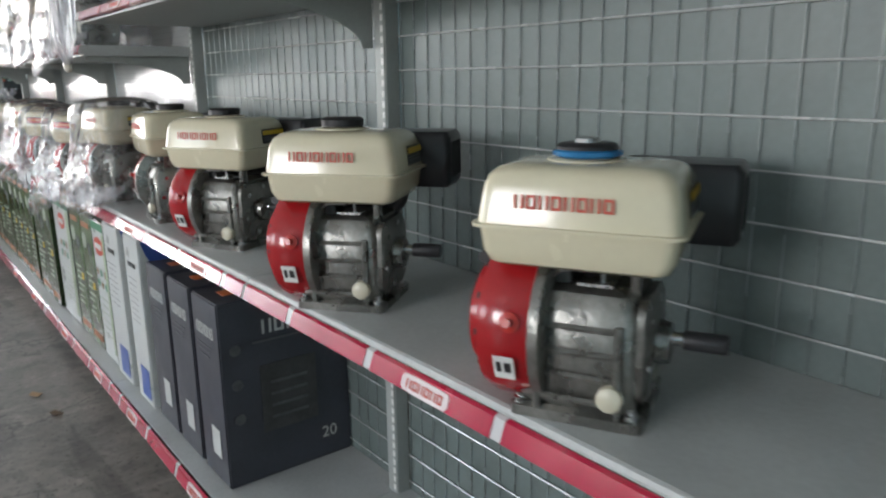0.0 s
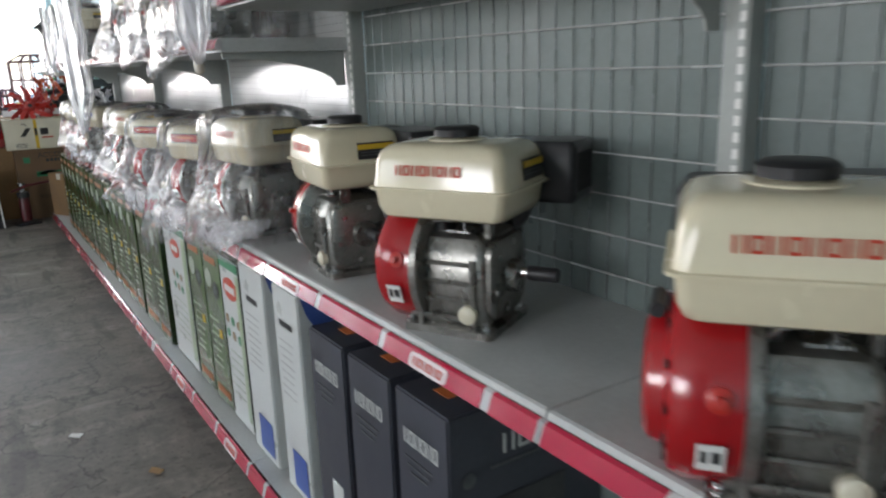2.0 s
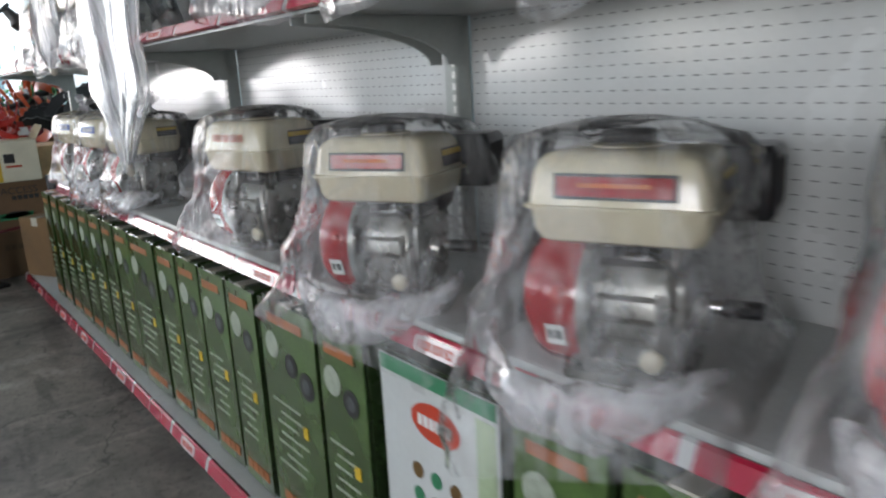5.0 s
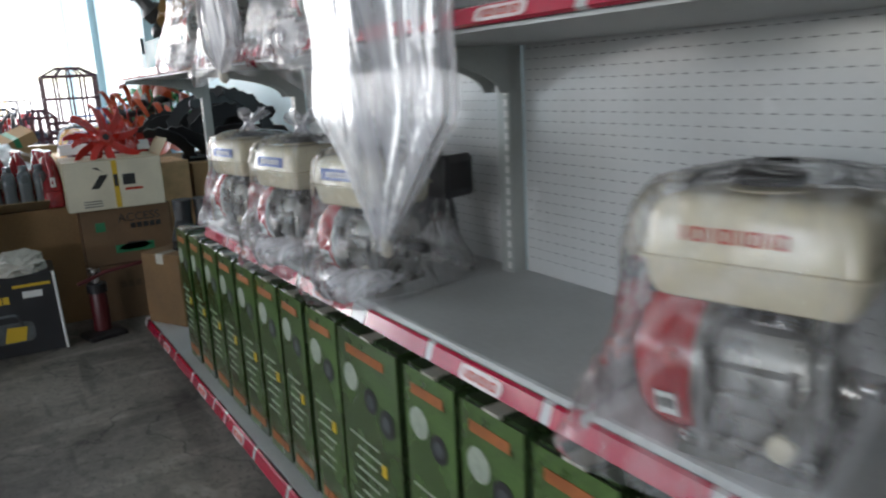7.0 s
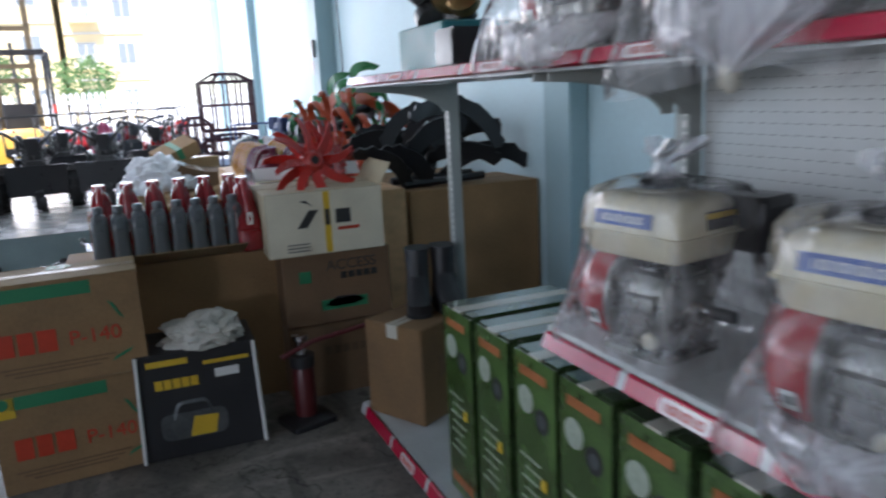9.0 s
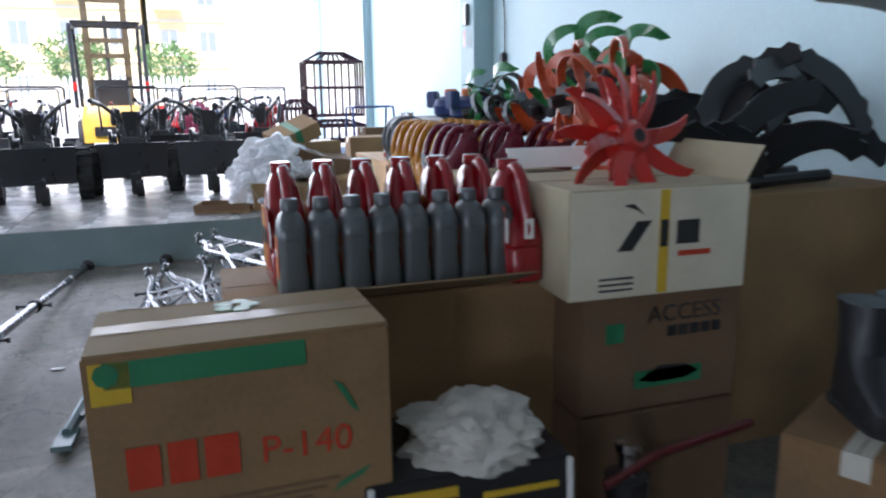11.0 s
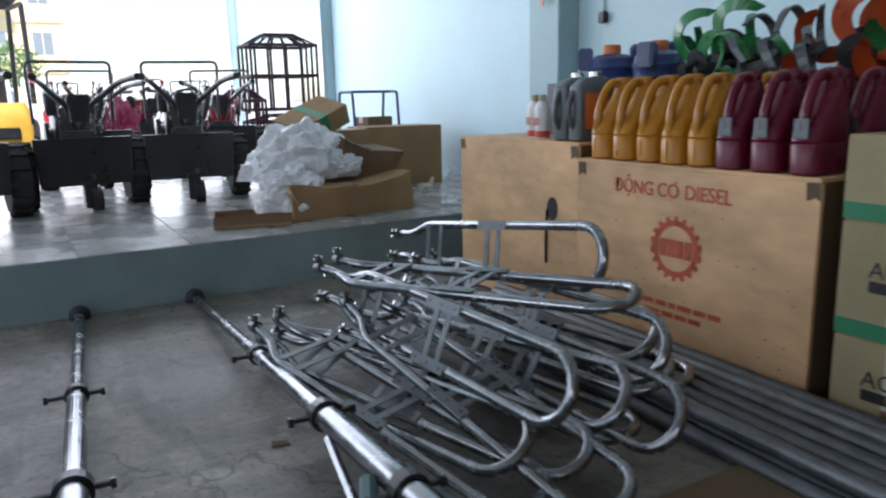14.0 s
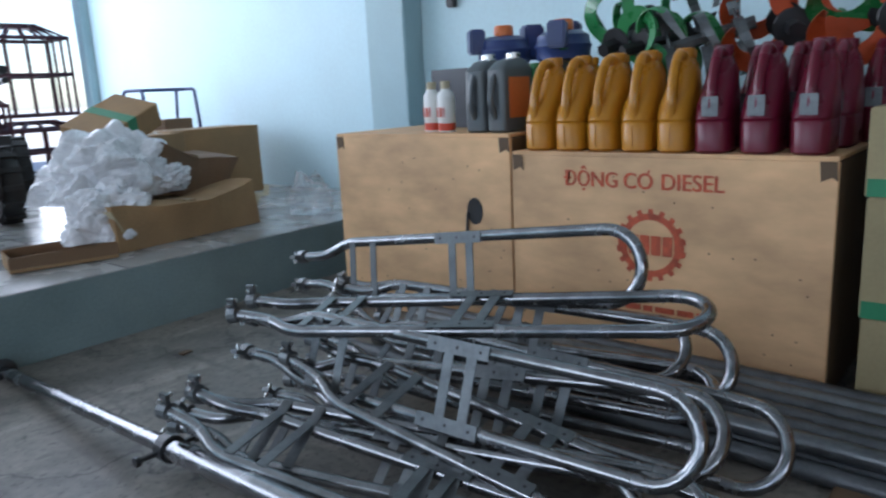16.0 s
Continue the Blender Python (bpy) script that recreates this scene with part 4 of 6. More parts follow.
# ---- bottles and jugs ----
def jug(body, label_fn, label, group, soft=1.0):
    """A four-litre oil jug: a waisted body, a strap handle on its -y edge, a ribbed cap."""
    j = thing("oil_jug", 0, 0, 0, 0, label, "oil jug", group)
    r = .028 * soft
    b = part("jug_body", loft([(0, 0, 0, .038, .076, r * .7), (0, 0, .008, .0475, .087, r * .95), (0, 0, .086, .049, .0895, r), (0, 0, .091, .0455, .086, r * .95), (0, 0, .098, .049, .0895, r), (0, .006, .135, .0485, .083, r),
                              (0, .026, .18, .045, .060, r * .95), (0, .038, .225, .040, .046, r * .85), (0, .041, .254, .033, .036, r * .8), (0, .042, .272, .023, .024, .022)]), body, j, "", True)
    part("handle", tube([(0, -.074, .10), (0, -.079, .15), (0, -.064, .212), (0, -.038, .262), (0, -.004, .287), (0, .034, .268)], .0155, None, 10, .034, flat=1.0), body, j, "", True)
    cap = part("cap", lathe([(.0235, .27), (.0235, .274), (.027, .275), (.027, .297), (.024, .30), (.01, .30)], pose(0, .042, 0), None, 20), body, j, "", True)
    for k in range(3):
        part("cap_ring", lathe([(.0272, .278 + .007 * k), (.0281, .2795 + .007 * k), (.0272, .281 + .007 * k)], pose(0, .042, 0), None, 20), body, cap, "", True)
    label_fn(b)
    return j


def flame_label(b):
    L = lambda y, z, o: Matrix.Translation((-.0502 - o, y, z)) @ FACE_X
    bars("label", "labelred", b, L(.002, .118, 0), [.122], .15)
    part("label_flame", plate([(-.05, -.07), (.02, -.07), (.045, -.03), (.012, .01), (.03, .06), (-.012, .03), (-.03, .055), (-.04, .0)], .001, L(.004, .12, .0012)), "labelorange", b)
    bars("label_stripe", "labelyellow", b, L(.01, .118, .0024), [.014], .16)
    part("label_slash", plate([(-.022, -.020), (-.004, -.020), (.022, .020), (.004, .020)], .0012, L(.036, .125, .0036)), "labelblack", b)
    bars("label_print", "labelblack", b, L(.01, .125, .0036), [.010], .040)
    bars("label_print", "labelblack", b, L(-.022, .125, .0036), [.030], .036)
    bars("paper_label", "labelwhite", b, L(-.072, .135, -.0002), [.018], .06)
    bm = box(-.012, .012, -.0915, -.0905, .115, .165)
    part("rear_label", bm, "labelwhite", b)


def strip_label(b):
    part("label", box(-.022, .022, -.0918, -.089, .105, .16), "galv", b, "pale grey label")


def no_label(b):
    part("mould_line", box(-.0012, .0012, -.0915, -.06, .02, .08), "yellowjug", b)


J_RED = jug("redjug", flame_label, "glossy red oil jug with a flame label", "red oil jugs on the carton")
J_MAR = jug("maroon", strip_label, "maroon plastic oil jug with a strap handle", "maroon oil jugs on the crate", 1.4)
J_YEL = jug("yellowjug", no_label, "amber yellow plastic oil jug with a strap handle", "amber oil jugs on the crate", 1.55)
CTOP = .645
place(J_RED, [(-.325 + .104 * i, 8.505, CTOP, random.uniform(-3, 3)) for i in range(6)] + [(.225, 8.335, CTOP, 0)])
CRATE_TOP = .677
_row = [(.555, 10.475 - .114 * i) for i in range(5)]
place(J_YEL, [(x + random.uniform(-.006, .006), y, CRATE_TOP, -90 + random.uniform(-6, 6)) for x, y in _row] + [(.765, 10.45 - .118 * i, CRATE_TOP, -90) for i in range(5)])
place(J_MAR, [(.555 + random.uniform(-.006, .006), 9.905 - .130 * i, CRATE_TOP, -90 + random.uniform(-5, 5)) for i in range(3)] + [(.765 + .2 * k, 9.86 - .115 * i - .06 * k, CRATE_TOP, -90) for k in (0, 1) for i in range(3)])


def silver_bottle():
    b = thing("oil_bottle", 0, 0, 0, 0, "silver-grey plastic oil bottle with an orange label", "oil bottle", "silver oil bottles on the carton")
    body = part("bottle_body", loft([(0, 0, 0, .026, .042, .014), (0, 0, .005, .0325, .05, .016), (0, 0, .05, .033, .051, .018), (0, 0, .10, .029, .046, .016), (0, 0, .145, .032, .048, .018), (0, 0, .178, .031, .046, .02), (0, .004, .198, .024, .034, .018), (0, .006, .208, .017, .018, .016)]), "silver", b, "", True)
    part("cap", lathe([(.0165, .207), (.0195, .209), (.0195, .232), (.017, .235), (.006, .235)], pose(0, .006, 0), None, 18), "silver", b, "", True)
    L = lambda y, z, o: Matrix.Translation((-.0325 - o, y, z)) @ FACE_X
    bars("label", "labelorange", body, L(.008, .10, 0), [.06], .10)
    bars("label_foot", "labelgreen", body, L(.008, .04, .0003), [.06], .018)
    bars("label_print", "labelwhite", body, L(.008, .11, .0012), [.018] * 2, .012, .3)
    return b


place(silver_bottle(), [(-.335 + .0725 * i, 8.325, CTOP, random.uniform(-2, 2)) for i in range(8)])


def big_can(y, x=.60):
    c = thing("oil_can", x, y, .733, random.uniform(-8, 8), "grey plastic oil can with a side grip and orange label", "oil can", "grey oil cans on the crate")
    b = part("can_body", loft([(0, 0, 0, .075, .036, .016), (0, 0, .008, .085, .043, .02), (0, 0, .10, .086, .044, .02), (0, 0, .215, .084, .042, .022), (.01, 0, .245, .06, .032, .022), (.02, 0, .255, .03, .024, .018)]), "silver", c, "", True)
    part("cap", lathe([(.022, .252), (.026, .255), (.026, .272), (.02, .275)], pose(.02, 0, 0), None, 16), "steel", c, "pale metal cap", True)
    part("grip", tube([(-.08, 0, .20), (-.105, 0, .15), (-.105, 0, .09), (-.08, 0, .05)], .012, None, 8, .03), "silver", c, "", True)
    bars("label", "labelorange", b, Matrix.Translation((.0, -.0435, .12)) @ FACE_Y, [.11], .14)


big_can(10.66), big_can(10.765)


def small_bottle(x, y):
    b = thing("small_bottle", x, y, .733, 0, "small white oil bottle with red print", "oil bottle", "small white bottles on the crate")
    body = part("bottle_body", lathe([(.030, 0), (.033, .004), (.033, .13), (.030, .142), (.018, .156), (.017, .162)], None, None, 20), "labelwhite", b, "", True)
    part("cap", lathe([(.018, .161), (.018, .186), (.015, .189), (.005, .189)], None, None, 16), "kraftpale", b, "", True)
    part("foot_band", lathe([(.0334, .006), (.0334, .034)], None, None, 20), "labelred", body, "red band", True)
    bars("label_print", "labelred", body, Matrix.Translation((-.0337, 0, .075)) @ FACE_X, [.006, .01, .005], .035, .2)


small_bottle(.60, 11.03), small_bottle(.57, 10.935)
for (x, y) in ((.74, 10.86), (.70, 10.62)):
    b = thing("green_bottle", x, y, .733, 0, "green plastic oil bottle", "oil bottle", "green bottles on the crate")
    part("bottle_body", loft([(0, 0, 0, .03, .045, .015), (0, 0, .15, .032, .047, .02), (0, 0, .185, .02, .025, .015), (0, 0, .22, .016, .016, .014)]), "greenblade", b, "", True)
    part("cap", lathe([(.017, .219), (.017, .235), (.005, .236)], None, None, 14), "greenblade", b, "", True)


# ---- cartons at the end of the shelving ----
def rotor_carton(z, m):
    sx, sy, sz = .50, .26, .352
    c, b = carton("kraft_carton", 0, 0, 0, sx, sy, sz, "kraft", "brown carton with red lettering and green corner bands", group="lettered brown cartons")
    c.matrix_basis = m
    L = lambda x, zz, o=.0016: Matrix.Translation((x, -sy / 2 - o, zz)) @ FACE_Y
    bars("green_band", "labelgreen", b, L(-.06, sz - .032), [.32], .045)
    bars("yellow_corner", "labelyellow", b, L(-.21, sz - .045), [.06], .07)
    part("badge", lathe([(.02, 0), (.02, .0012)], L(-.215, sz - .03, .003), None, 8), "labelgreen", b)
    bars("title_print", "labelred", b, L(-.11, .155), [.052, .046, .056], .075, .16)
    writing("model_print", "P-140", .07, "labelred", b, L(.095, .148))
    for k in range(3):
        bars("text_line", "kraftdark", b, L(-.03, .075 - .014 * k), [.36 - .05 * k], .005)
    for s in (-1, 1):
        part("leaf_stripe", plate([(-.04, .006), (.02, -.014), (.04, -.012), (-.02, .010)], .0012, L(.17, .15 + s * .08) @ Matrix.Rotation(s * -.75, 4, 'Z')), "labelgreen", b)
    part("side_flap", box(-sx / 2 + .004, sx / 2 - .004, -sy / 2 + .004, -.002, sz + .0005, sz + .004), "flap", b)
    part("side_flap", box(-sx / 2 + .004, sx / 2 - .004, .002, sy / 2 - .004, sz + .0005, sz + .004), "flap", b)
    part("packing_tape", box(-sx / 2 + .006, sx / 2 - .006, -.024, .024, sz + .0045, sz + .0053), "browntape", b, "shiny packing tape")
    for k in range(5):
        a = k * 2 * math.pi / 5
        part("leaf_print", lathe([(.019, 0), (.019, .0008)], Matrix.Translation((.0 + .026 * math.cos(a), .07 + .026 * math.sin(a), sz + .0060)) @ Matrix.Diagonal((1, .8, 1, 1)), None, 10), "labelgreen", b)
    return c


rotor_carton(0, pose(-.475, 8.0, 0, 0, 0, 3))
rotor_carton(0, pose(-.475, 8.0, .358, 0, 0, 1))


def plain_carton(x, y, z, sx, sy, sz, mat_, label, rz=0, tape=True, prints=()):
    c, b = carton("carton", x, y, z, sx, sy, sz, mat_, label, rz=rz)
    part("flap_seam", box(-sx / 2 + .003, sx / 2 - .003, -.0015, .0015, sz + .0002, sz + .001), "plydark", b)
    if tape:
        tape_top(c, sx, sy, sz, "x", .05)
    for face, u, v, w, h, m_ in prints:
        F = Matrix.Translation((u, -sy / 2 - .0014, v)) @ FACE_Y if face == "y" else Matrix.Translation((-sx / 2 - .0014, u, v)) @ FACE_X
        bars("print", m_, b, F, w, h, .25)
    return c


plain_carton(-.03, 8.50, 0, .92, .44, .642, "kraft", "large worn brown carton carrying oil bottles", tape=False)
_lid = bpy.data.objects["carton"]
_rings = [[(-.66 + .05 * k, .22 + .05 * k, -.004 - .020 * k), (-.66 + .05 * k, .22 + .05 * k, -.020 * k), (.22, .22 + .05 * k, -.020 * k), (.22, .22 + .05 * k, -.004 - .020 * k)] for k in range(4)]
part("loose_flap", rumple(skin(bmesh.new(), _rings), .004, 8), "flap", _lid, "creased open cardboard flap").matrix_basis = pose(0, -.60, .7135)
c = plain_carton(.545, 8.345, 0, .46, .42, .315, "kraftdark", "brown carton with dark print", prints=(("y", .03, .2, [.03] * 6, .035, "plydark"),))
c = plain_carton(.545, 8.345, .3205, .46, .42, .305, "kraftdark", "brown carton with dark lettering", prints=(("y", -.14, .21, [.05], .05, "labelgreen"), ("y", .02, .08, [.2], .045, "labelgreen")))
writing("carton_title", "ACCESS", .062, "labelblack", c, Matrix.Translation((.06, -.2116, .245)) @ FACE_Y)
bars("title_bar", "labelblack", c, Matrix.Translation((.09, -.2114, .20)) @ FACE_Y, [.026] * 5, .028)
part("picture_print", plate([(-.09, -.01), (-.03, .022), (.05, .018), (.09, -.006), (.05, -.02), (-.04, -.022)], .0012, Matrix.Translation((.02, -.2114, .09)) @ FACE_Y), "labelblack", c)
zb = plain_carton(.515, 8.31, .626, .485, .40, .262, "kraftpale", "white carton with heavy black lettering and a yellow stripe", tape=False, rz=-2)
_b = zb.children[0]
L = lambda x, z, o=.0016: Matrix.Translation((x, -.20 - o, z)) @ FACE_Y
bars("front_sheet", "creamcard", _b, L(0, .131, .0006), [.478], .255)
bars("yellow_stripe", "labelyellow", _b, L(.005, .131, .002), [.026], .25)
part("logo_slash", plate([(-.045, -.035), (-.005, -.035), (.045, .035), (.005, .035)], .0012, L(-.075, .15, .0034)), "labelblack", _b)
bars("logo_block", "labelblack", _b, L(.005, .152, .0034), [.02], .065)
bars("logo_block", "labelblack", _b, L(.07, .152, .0034), [.062], .058)
part("logo_bird", plate([(-.03, .008), (-.005, .012), (.02, -.012), (.03, -.02), (.005, -.004)], .0012, L(-.075, .215, .0034)), "labelblack", _b)
bars("logo_foot", "labelred", _b, L(.09, .10, .0034), [.09], .013)
for k in range(3):
    bars("text_line", "galv", _b, L(-.12, .05 - .014 * k, .0034), [.09], .005)
part("open_flap", box(-.24, .24, .02, .10, 0, .003), "labelwhite", _b, "raised white flap").matrix_basis = pose(.02, .18, .262, 40, 0, 0)
part("open_flap", box(0, .003, -.18, .18, 0, .10), "kraftpale", _b, "raised flap").matrix_basis = pose(.242, 0, .262, 0, 30, 0)
plain_carton(1.335, 8.62, 0, .70, .44, .80, "kraft", "tall tan carton with scuffed dark corners", tape=False)
plain_carton(.80, 8.62, .0, .34, .42, .82, "ply", "pale plywood case with scuffed corners", tape=False)
plain_carton(.695, 7.65, BASE_Z, .26, .27, .36, "kraftmid", "small tan carton on the base shelf end", rz=28, prints=(("y", .0, .2, [.08], .08, "kraftdark"),))
# accessory cartons beside the crate
for k, (z, h) in enumerate(((0, .265), (.2655, .312), (.578, .222))):
    c = plain_carton(.66, 9.325, z, .42, .34, h, "cartontan", "tan carton with a green lower band and dark print", prints=(("x", 0, .025, [.33], .045, "labelgreen"),) if k < 2 else (("x", 0, .025, [.33], .045, "labelgreen"), ("x", -.02, h * .45, [.012, .008, .03, .02], .04, "labelgreen")), rz=2 - 2 * k)
    face = lambda y, zz, o=.0016: Matrix.Translation((-.21 - o, y, zz)) @ FACE_X
    if k < 2:
        writing("carton_title", "ACCESS", .062, "labelblack", c, face(-.02, h * .60))
        bars("title_bar", "labelblack", c, face(-.02, h * .60 - .043, .0008), [.21], .03)
        writing("carton_subtitle", "COOL", .03, "cartontan", c, face(-.02, h * .60 - .043, .0026))
        bars("small_print", "kraftdark", c, face(-.02, h * .60 - .085, .0008), [.1], .03)
    bars("seal_tape", "tape", c, face(-.045, h - .03, .0008), [.045], .06)
    part("packing_tape", box(-.2115, -.2105, -.03, .03, .0, h * .98), "tape", c, "shiny packing tape")
plain_carton(1.15, 9.05, 0, .9, .50, .80, "kraft", "large tan carton carrying blade wheels", tape=False)

# boots on the small carton
def boot(x, y, rz):
    b = thing("rubber_boot", x, y, BASE_Z + .361, rz, "black rubber boot standing on a carton", "boot", "pair of rubber boots")
    part("boot_leg", loft([(0, 0, .0, .045, .11, .04), (0, -.01, .05, .045, .115, .04), (0, .03, .09, .045, .075, .04), (0, .05, .13, .042, .052, .04), (0, .055, .215, .046, .054, .04), (0, .06, .23, .048, .056, .042)]), "blackplastic", b, "", True)
    part("sole", loft([(0, 0, -.001, .048, .115, .04), (0, 0, .012, .048, .118, .04)]), "tyre", b)


boot(.735, 7.70, -22), boot(.845, 7.69, -12)

# printed black carton with straps and a rag
kb = plain_carton(-.065, 8.0, 0, .42, .28, .40, "blackplastic", "black carton with yellow print and white edge straps", tape=False, rz=-2)
_b = kb.children[0]
L = lambda x, z, o=.0016: Matrix.Translation((x, -.14 - o, z)) @ FACE_Y
bars("title_print", "labelyellow", _b, L(-.075, .285), [.026] * 5, .036, .12)
bars("top_band", "labelyellow", _b, L(-.10, .365), [.14], .022)
bars("top_band", "labelyellow", _b, L(.10, .345), [.16], .014)
bars("white_patch", "labelwhite", _b, L(.10, .30), [.085], .032)
part("picture_body", loft([(0, 0, 0, .115, .05, .03), (0, 0, .0014, .115, .05, .03)]), "galv", _b).matrix_basis = L(-.03, .12)
part("picture_handle", tube([(-.07, .03, 0), (-.05, .09, 0), (.05, .09, 0), (.07, .03, 0)], .009, None, 6, .02, .2), "galv", _b).matrix_basis = L(-.03, .12, .002)
part("picture_patch", plate([(-.05, -.04), (.04, -.04), (.055, .03), (-.03, .035)], .0014, L(-.0, .115, .004)), "labelyellow", _b)
for s in (-1, 1):
    part("edge_strap", tube([(s * .20, -.15, .40), (s * .206, -.152, .2), (s * .212, -.154, .005)], .007, None, 6), "labelwhite", kb, "white plastic edge strap")


def heap(name, material, x, y, z, hx, hy, hz, seed, label, category, folds=.35, scale=9, m=None):
    """A crumpled soft heap."""
    bm = bmesh.new()
    bmesh.ops.create_icosphere(bm, subdivisions=5, radius=1)
    for v in bm.verts:
        n1 = noise.fractal(v.co * scale * .28 + Vector((seed, 0, 0)), 1, 2, 3)
        r = 1 + folds * n1 + .22 * abs(noise.noise(v.co * scale * .6 + Vector((0, seed, 0)))) - .1
        r += .07 * (1 - 2 * abs(noise.noise(v.co * scale * .9 + Vector((seed, seed, 0))))) + .035 * (1 - 2 * abs(noise.noise(v.co * scale * 2.1)))
        v.co = Vector((v.co.x * r * hx, v.co.y * r * hy, max(v.co.z * r, -.25) * hz + .25 * hz))
    return solid(name, bm, material, label, category, smooth=True, at=pose(x, y, z))


heap("rag", "cloth", -.03, 7.97, .40, .15, .13, .075, 3.0, "crumpled grubby white rag lying on a carton", "rag", .28, 6)

# bottle jack
bj = thing("bottle_jack", .32, 7.93, 0, 15, "black and red hydraulic bottle jack on the floor", "jack")
part("jack_base", loft([(0, 0, 0, .095, .085, .02), (0, 0, .02, .095, .085, .02), (0, 0, .035, .06, .06, .03)]), "blackpaint", bj, "", True)
part("cylinder", lathe([(.042, .03), (.042, .22), (.034, .235), (.034, .25)], None, None, 20), "darkredpaint", bj, "dark red cylinder", True)
part("collar", lathe([(.048, .235), (.048, .28), (.03, .285)], None, None, 20), "blackpaint", bj, "", True)
part("ram", lathe([(.02, .28), (.02, .34), (.03, .342), (.03, .362)], None, None, 16), "steel", bj, "", True)
part("lever", tube([(-.10, -.03, .30), (.03, -.05, .34), (.28, -.11, .37)], .010, None, 8), "darkredpaint", bj, "dark red lever", True)


# ---- blade wheels and tines ----
def strip(points, side, w, t, bm=None):
    """A flat bar bent along a line; side is the direction of its width."""
    pts, bm, s = [Vector(p) for p in points], bm or bmesh.new(), Vector(side).normalized()
    rings = []
    for i, p in enumerate(pts):
        d = (pts[min(i + 1, len(pts) - 1)] - pts[max(i - 1, 0)]).normalized()
        u = d.cross(s).normalized()
        k = w * (1 - .45 * (i / (len(pts) - 1)) ** 3)
        rings.append([p + s * k / 2 + u * t / 2, p - s * k / 2 + u * t / 2, p - s * k / 2 - u * t / 2, p + s * k / 2 - u * t / 2])
    return skin(bm, rings)


def c_rotor(material, m, discs, per, r, label, w=.05, length=.30, group="tiller blade rotors", hub="blackpaint"):
    """A tiller rotor with broad C-shaped blades that lie flat on black discs and turn aside at the tip."""
    t = thing("blade_rotor", 0, 0, 0, 0, label, "blade rotor", group, m=m)
    part("axle", tube([(0, 0, -length / 2), (0, 0, length / 2)], .026, None, 6), hub, t)
    for k in range(discs):
        z = -length / 2 + length * (k + .5) / discs
        part("disc", lathe([(.02, z - .005), (.058, z - .005), (.062, z), (.058, z + .005), (.02, z + .005)], None, None, 14), hub, t)
        for i in range(per):
            turn = Matrix.Rotation(2 * math.pi * (i + .33 * k) / per, 4, 'Z')
            rings, R = [], (r - .03) / 2
            for q in range(19):
                f = q / 18
                a = math.pi + 3.9 * f
                ww = w * (.75 + .45 * math.sin(math.pi * f ** .8)) * (1 if f < .85 else 1 - (f - .85) * 3.6)
                zz = z + .008 + (.085 if i % 2 else -.085) * max(0, f - .45) ** 2 / .3
                lean = (.03 if i % 2 else -.03) * max(0, f - .45)
                c = Vector((.03 + R, 0, zz))
                d = Vector((math.cos(a), math.sin(a), 0))
                rings.append([turn @ (c + d * (R - ww / 2) + Vector((0, 0, -.004 - lean))), turn @ (c + d * (R + ww / 2) + Vector((0, 0, -.004 + lean))),
                              turn @ (c + d * (R + ww / 2) + Vector((0, 0, .004 + lean))), turn @ (c + d * (R - ww / 2) + Vector((0, 0, .004 - lean)))])
            part("blade", skin(bmesh.new(), rings), material, t)
            for u in (-.018, .018):
                p = turn @ Vector((.045, u, 0))
                part("bolt", lathe([(.009, 0), (.009, .009)], pose(p.x, p.y, z + .012), None, 6), "steel", t)
    return t


def tine_rotor(material, m, discs, per, r, label, curl=1.0, w=.034, length=.34, group="tiller blade rotors", hub="blackpaint"):
    """A tiller rotor: a square axle with discs, and sickle blades bolted to each."""
    t = thing("blade_rotor", 0, 0, 0, 0, label, "blade rotor", group, m=m)
    part("axle", tube([(0, 0, -length / 2), (0, 0, length / 2)], .022, None, 6), hub, t)
    for k in range(discs):
        z = -length / 2 + length * (k + .5) / discs
        part("disc", lathe([(.065, z - .004), (.065, z + .004)], None, None, 12), hub, t)
        for i in range(per):
            a = 2 * math.pi * (i + .37 * k) / per
            pts = []
            for q in range(13):
                f = q / 12
                rr = .05 + (r - .05) * math.sin(f * math.pi * .62) / math.sin(math.pi * .62)
                aa = a + curl * 1.5 * f ** 1.3
                pts.append((rr * math.cos(aa), rr * math.sin(aa), z + (.055 if i % 2 else -.055) * f ** 3))
            part("blade", strip(pts, (0, 0, 1), w, .007), material, t)
            part("bolt", lathe([(.009, 0), (.009, .008)], pose(.052 * math.cos(a + .05), .052 * math.sin(a + .05), z + .006), None, 6), "steel", t)
    return t


def star_wheel(m):
    t = thing("star_rotor", 0, 0, 0, 0, "bright red star-shaped blade wheel lying on a carton", "star rotor", m=m)
    part("hub", lathe([(.03, -.05), (.05, -.03), (.05, .03), (.03, .05)], None, None, 14), "redblade", t, "", True)
    part("bore", lathe([(.018, .048), (.018, .0515)], None, None, 12), "hole", t)
    for k in (-1, 1):
        for i in range(8):
            a = 2 * math.pi * (i + .25 * k) / 8
            pts = [((.04 + .15 * f) * math.cos(a + .22 * f * f), (.04 + .15 * f) * math.sin(a + .22 * f * f), k * .028 + k * .02 * f) for f in [q / 5 for q in range(6)]]
            part("blade", strip(pts, (-math.sin(a), math.cos(a), .5 * k), .042, .006), "redblade", t)
    return t


star_wheel(pose(.50, 8.27, .985, 70, 12, 10))
star_wheel(pose(.66, 8.52, .985, 80, -20, 60))
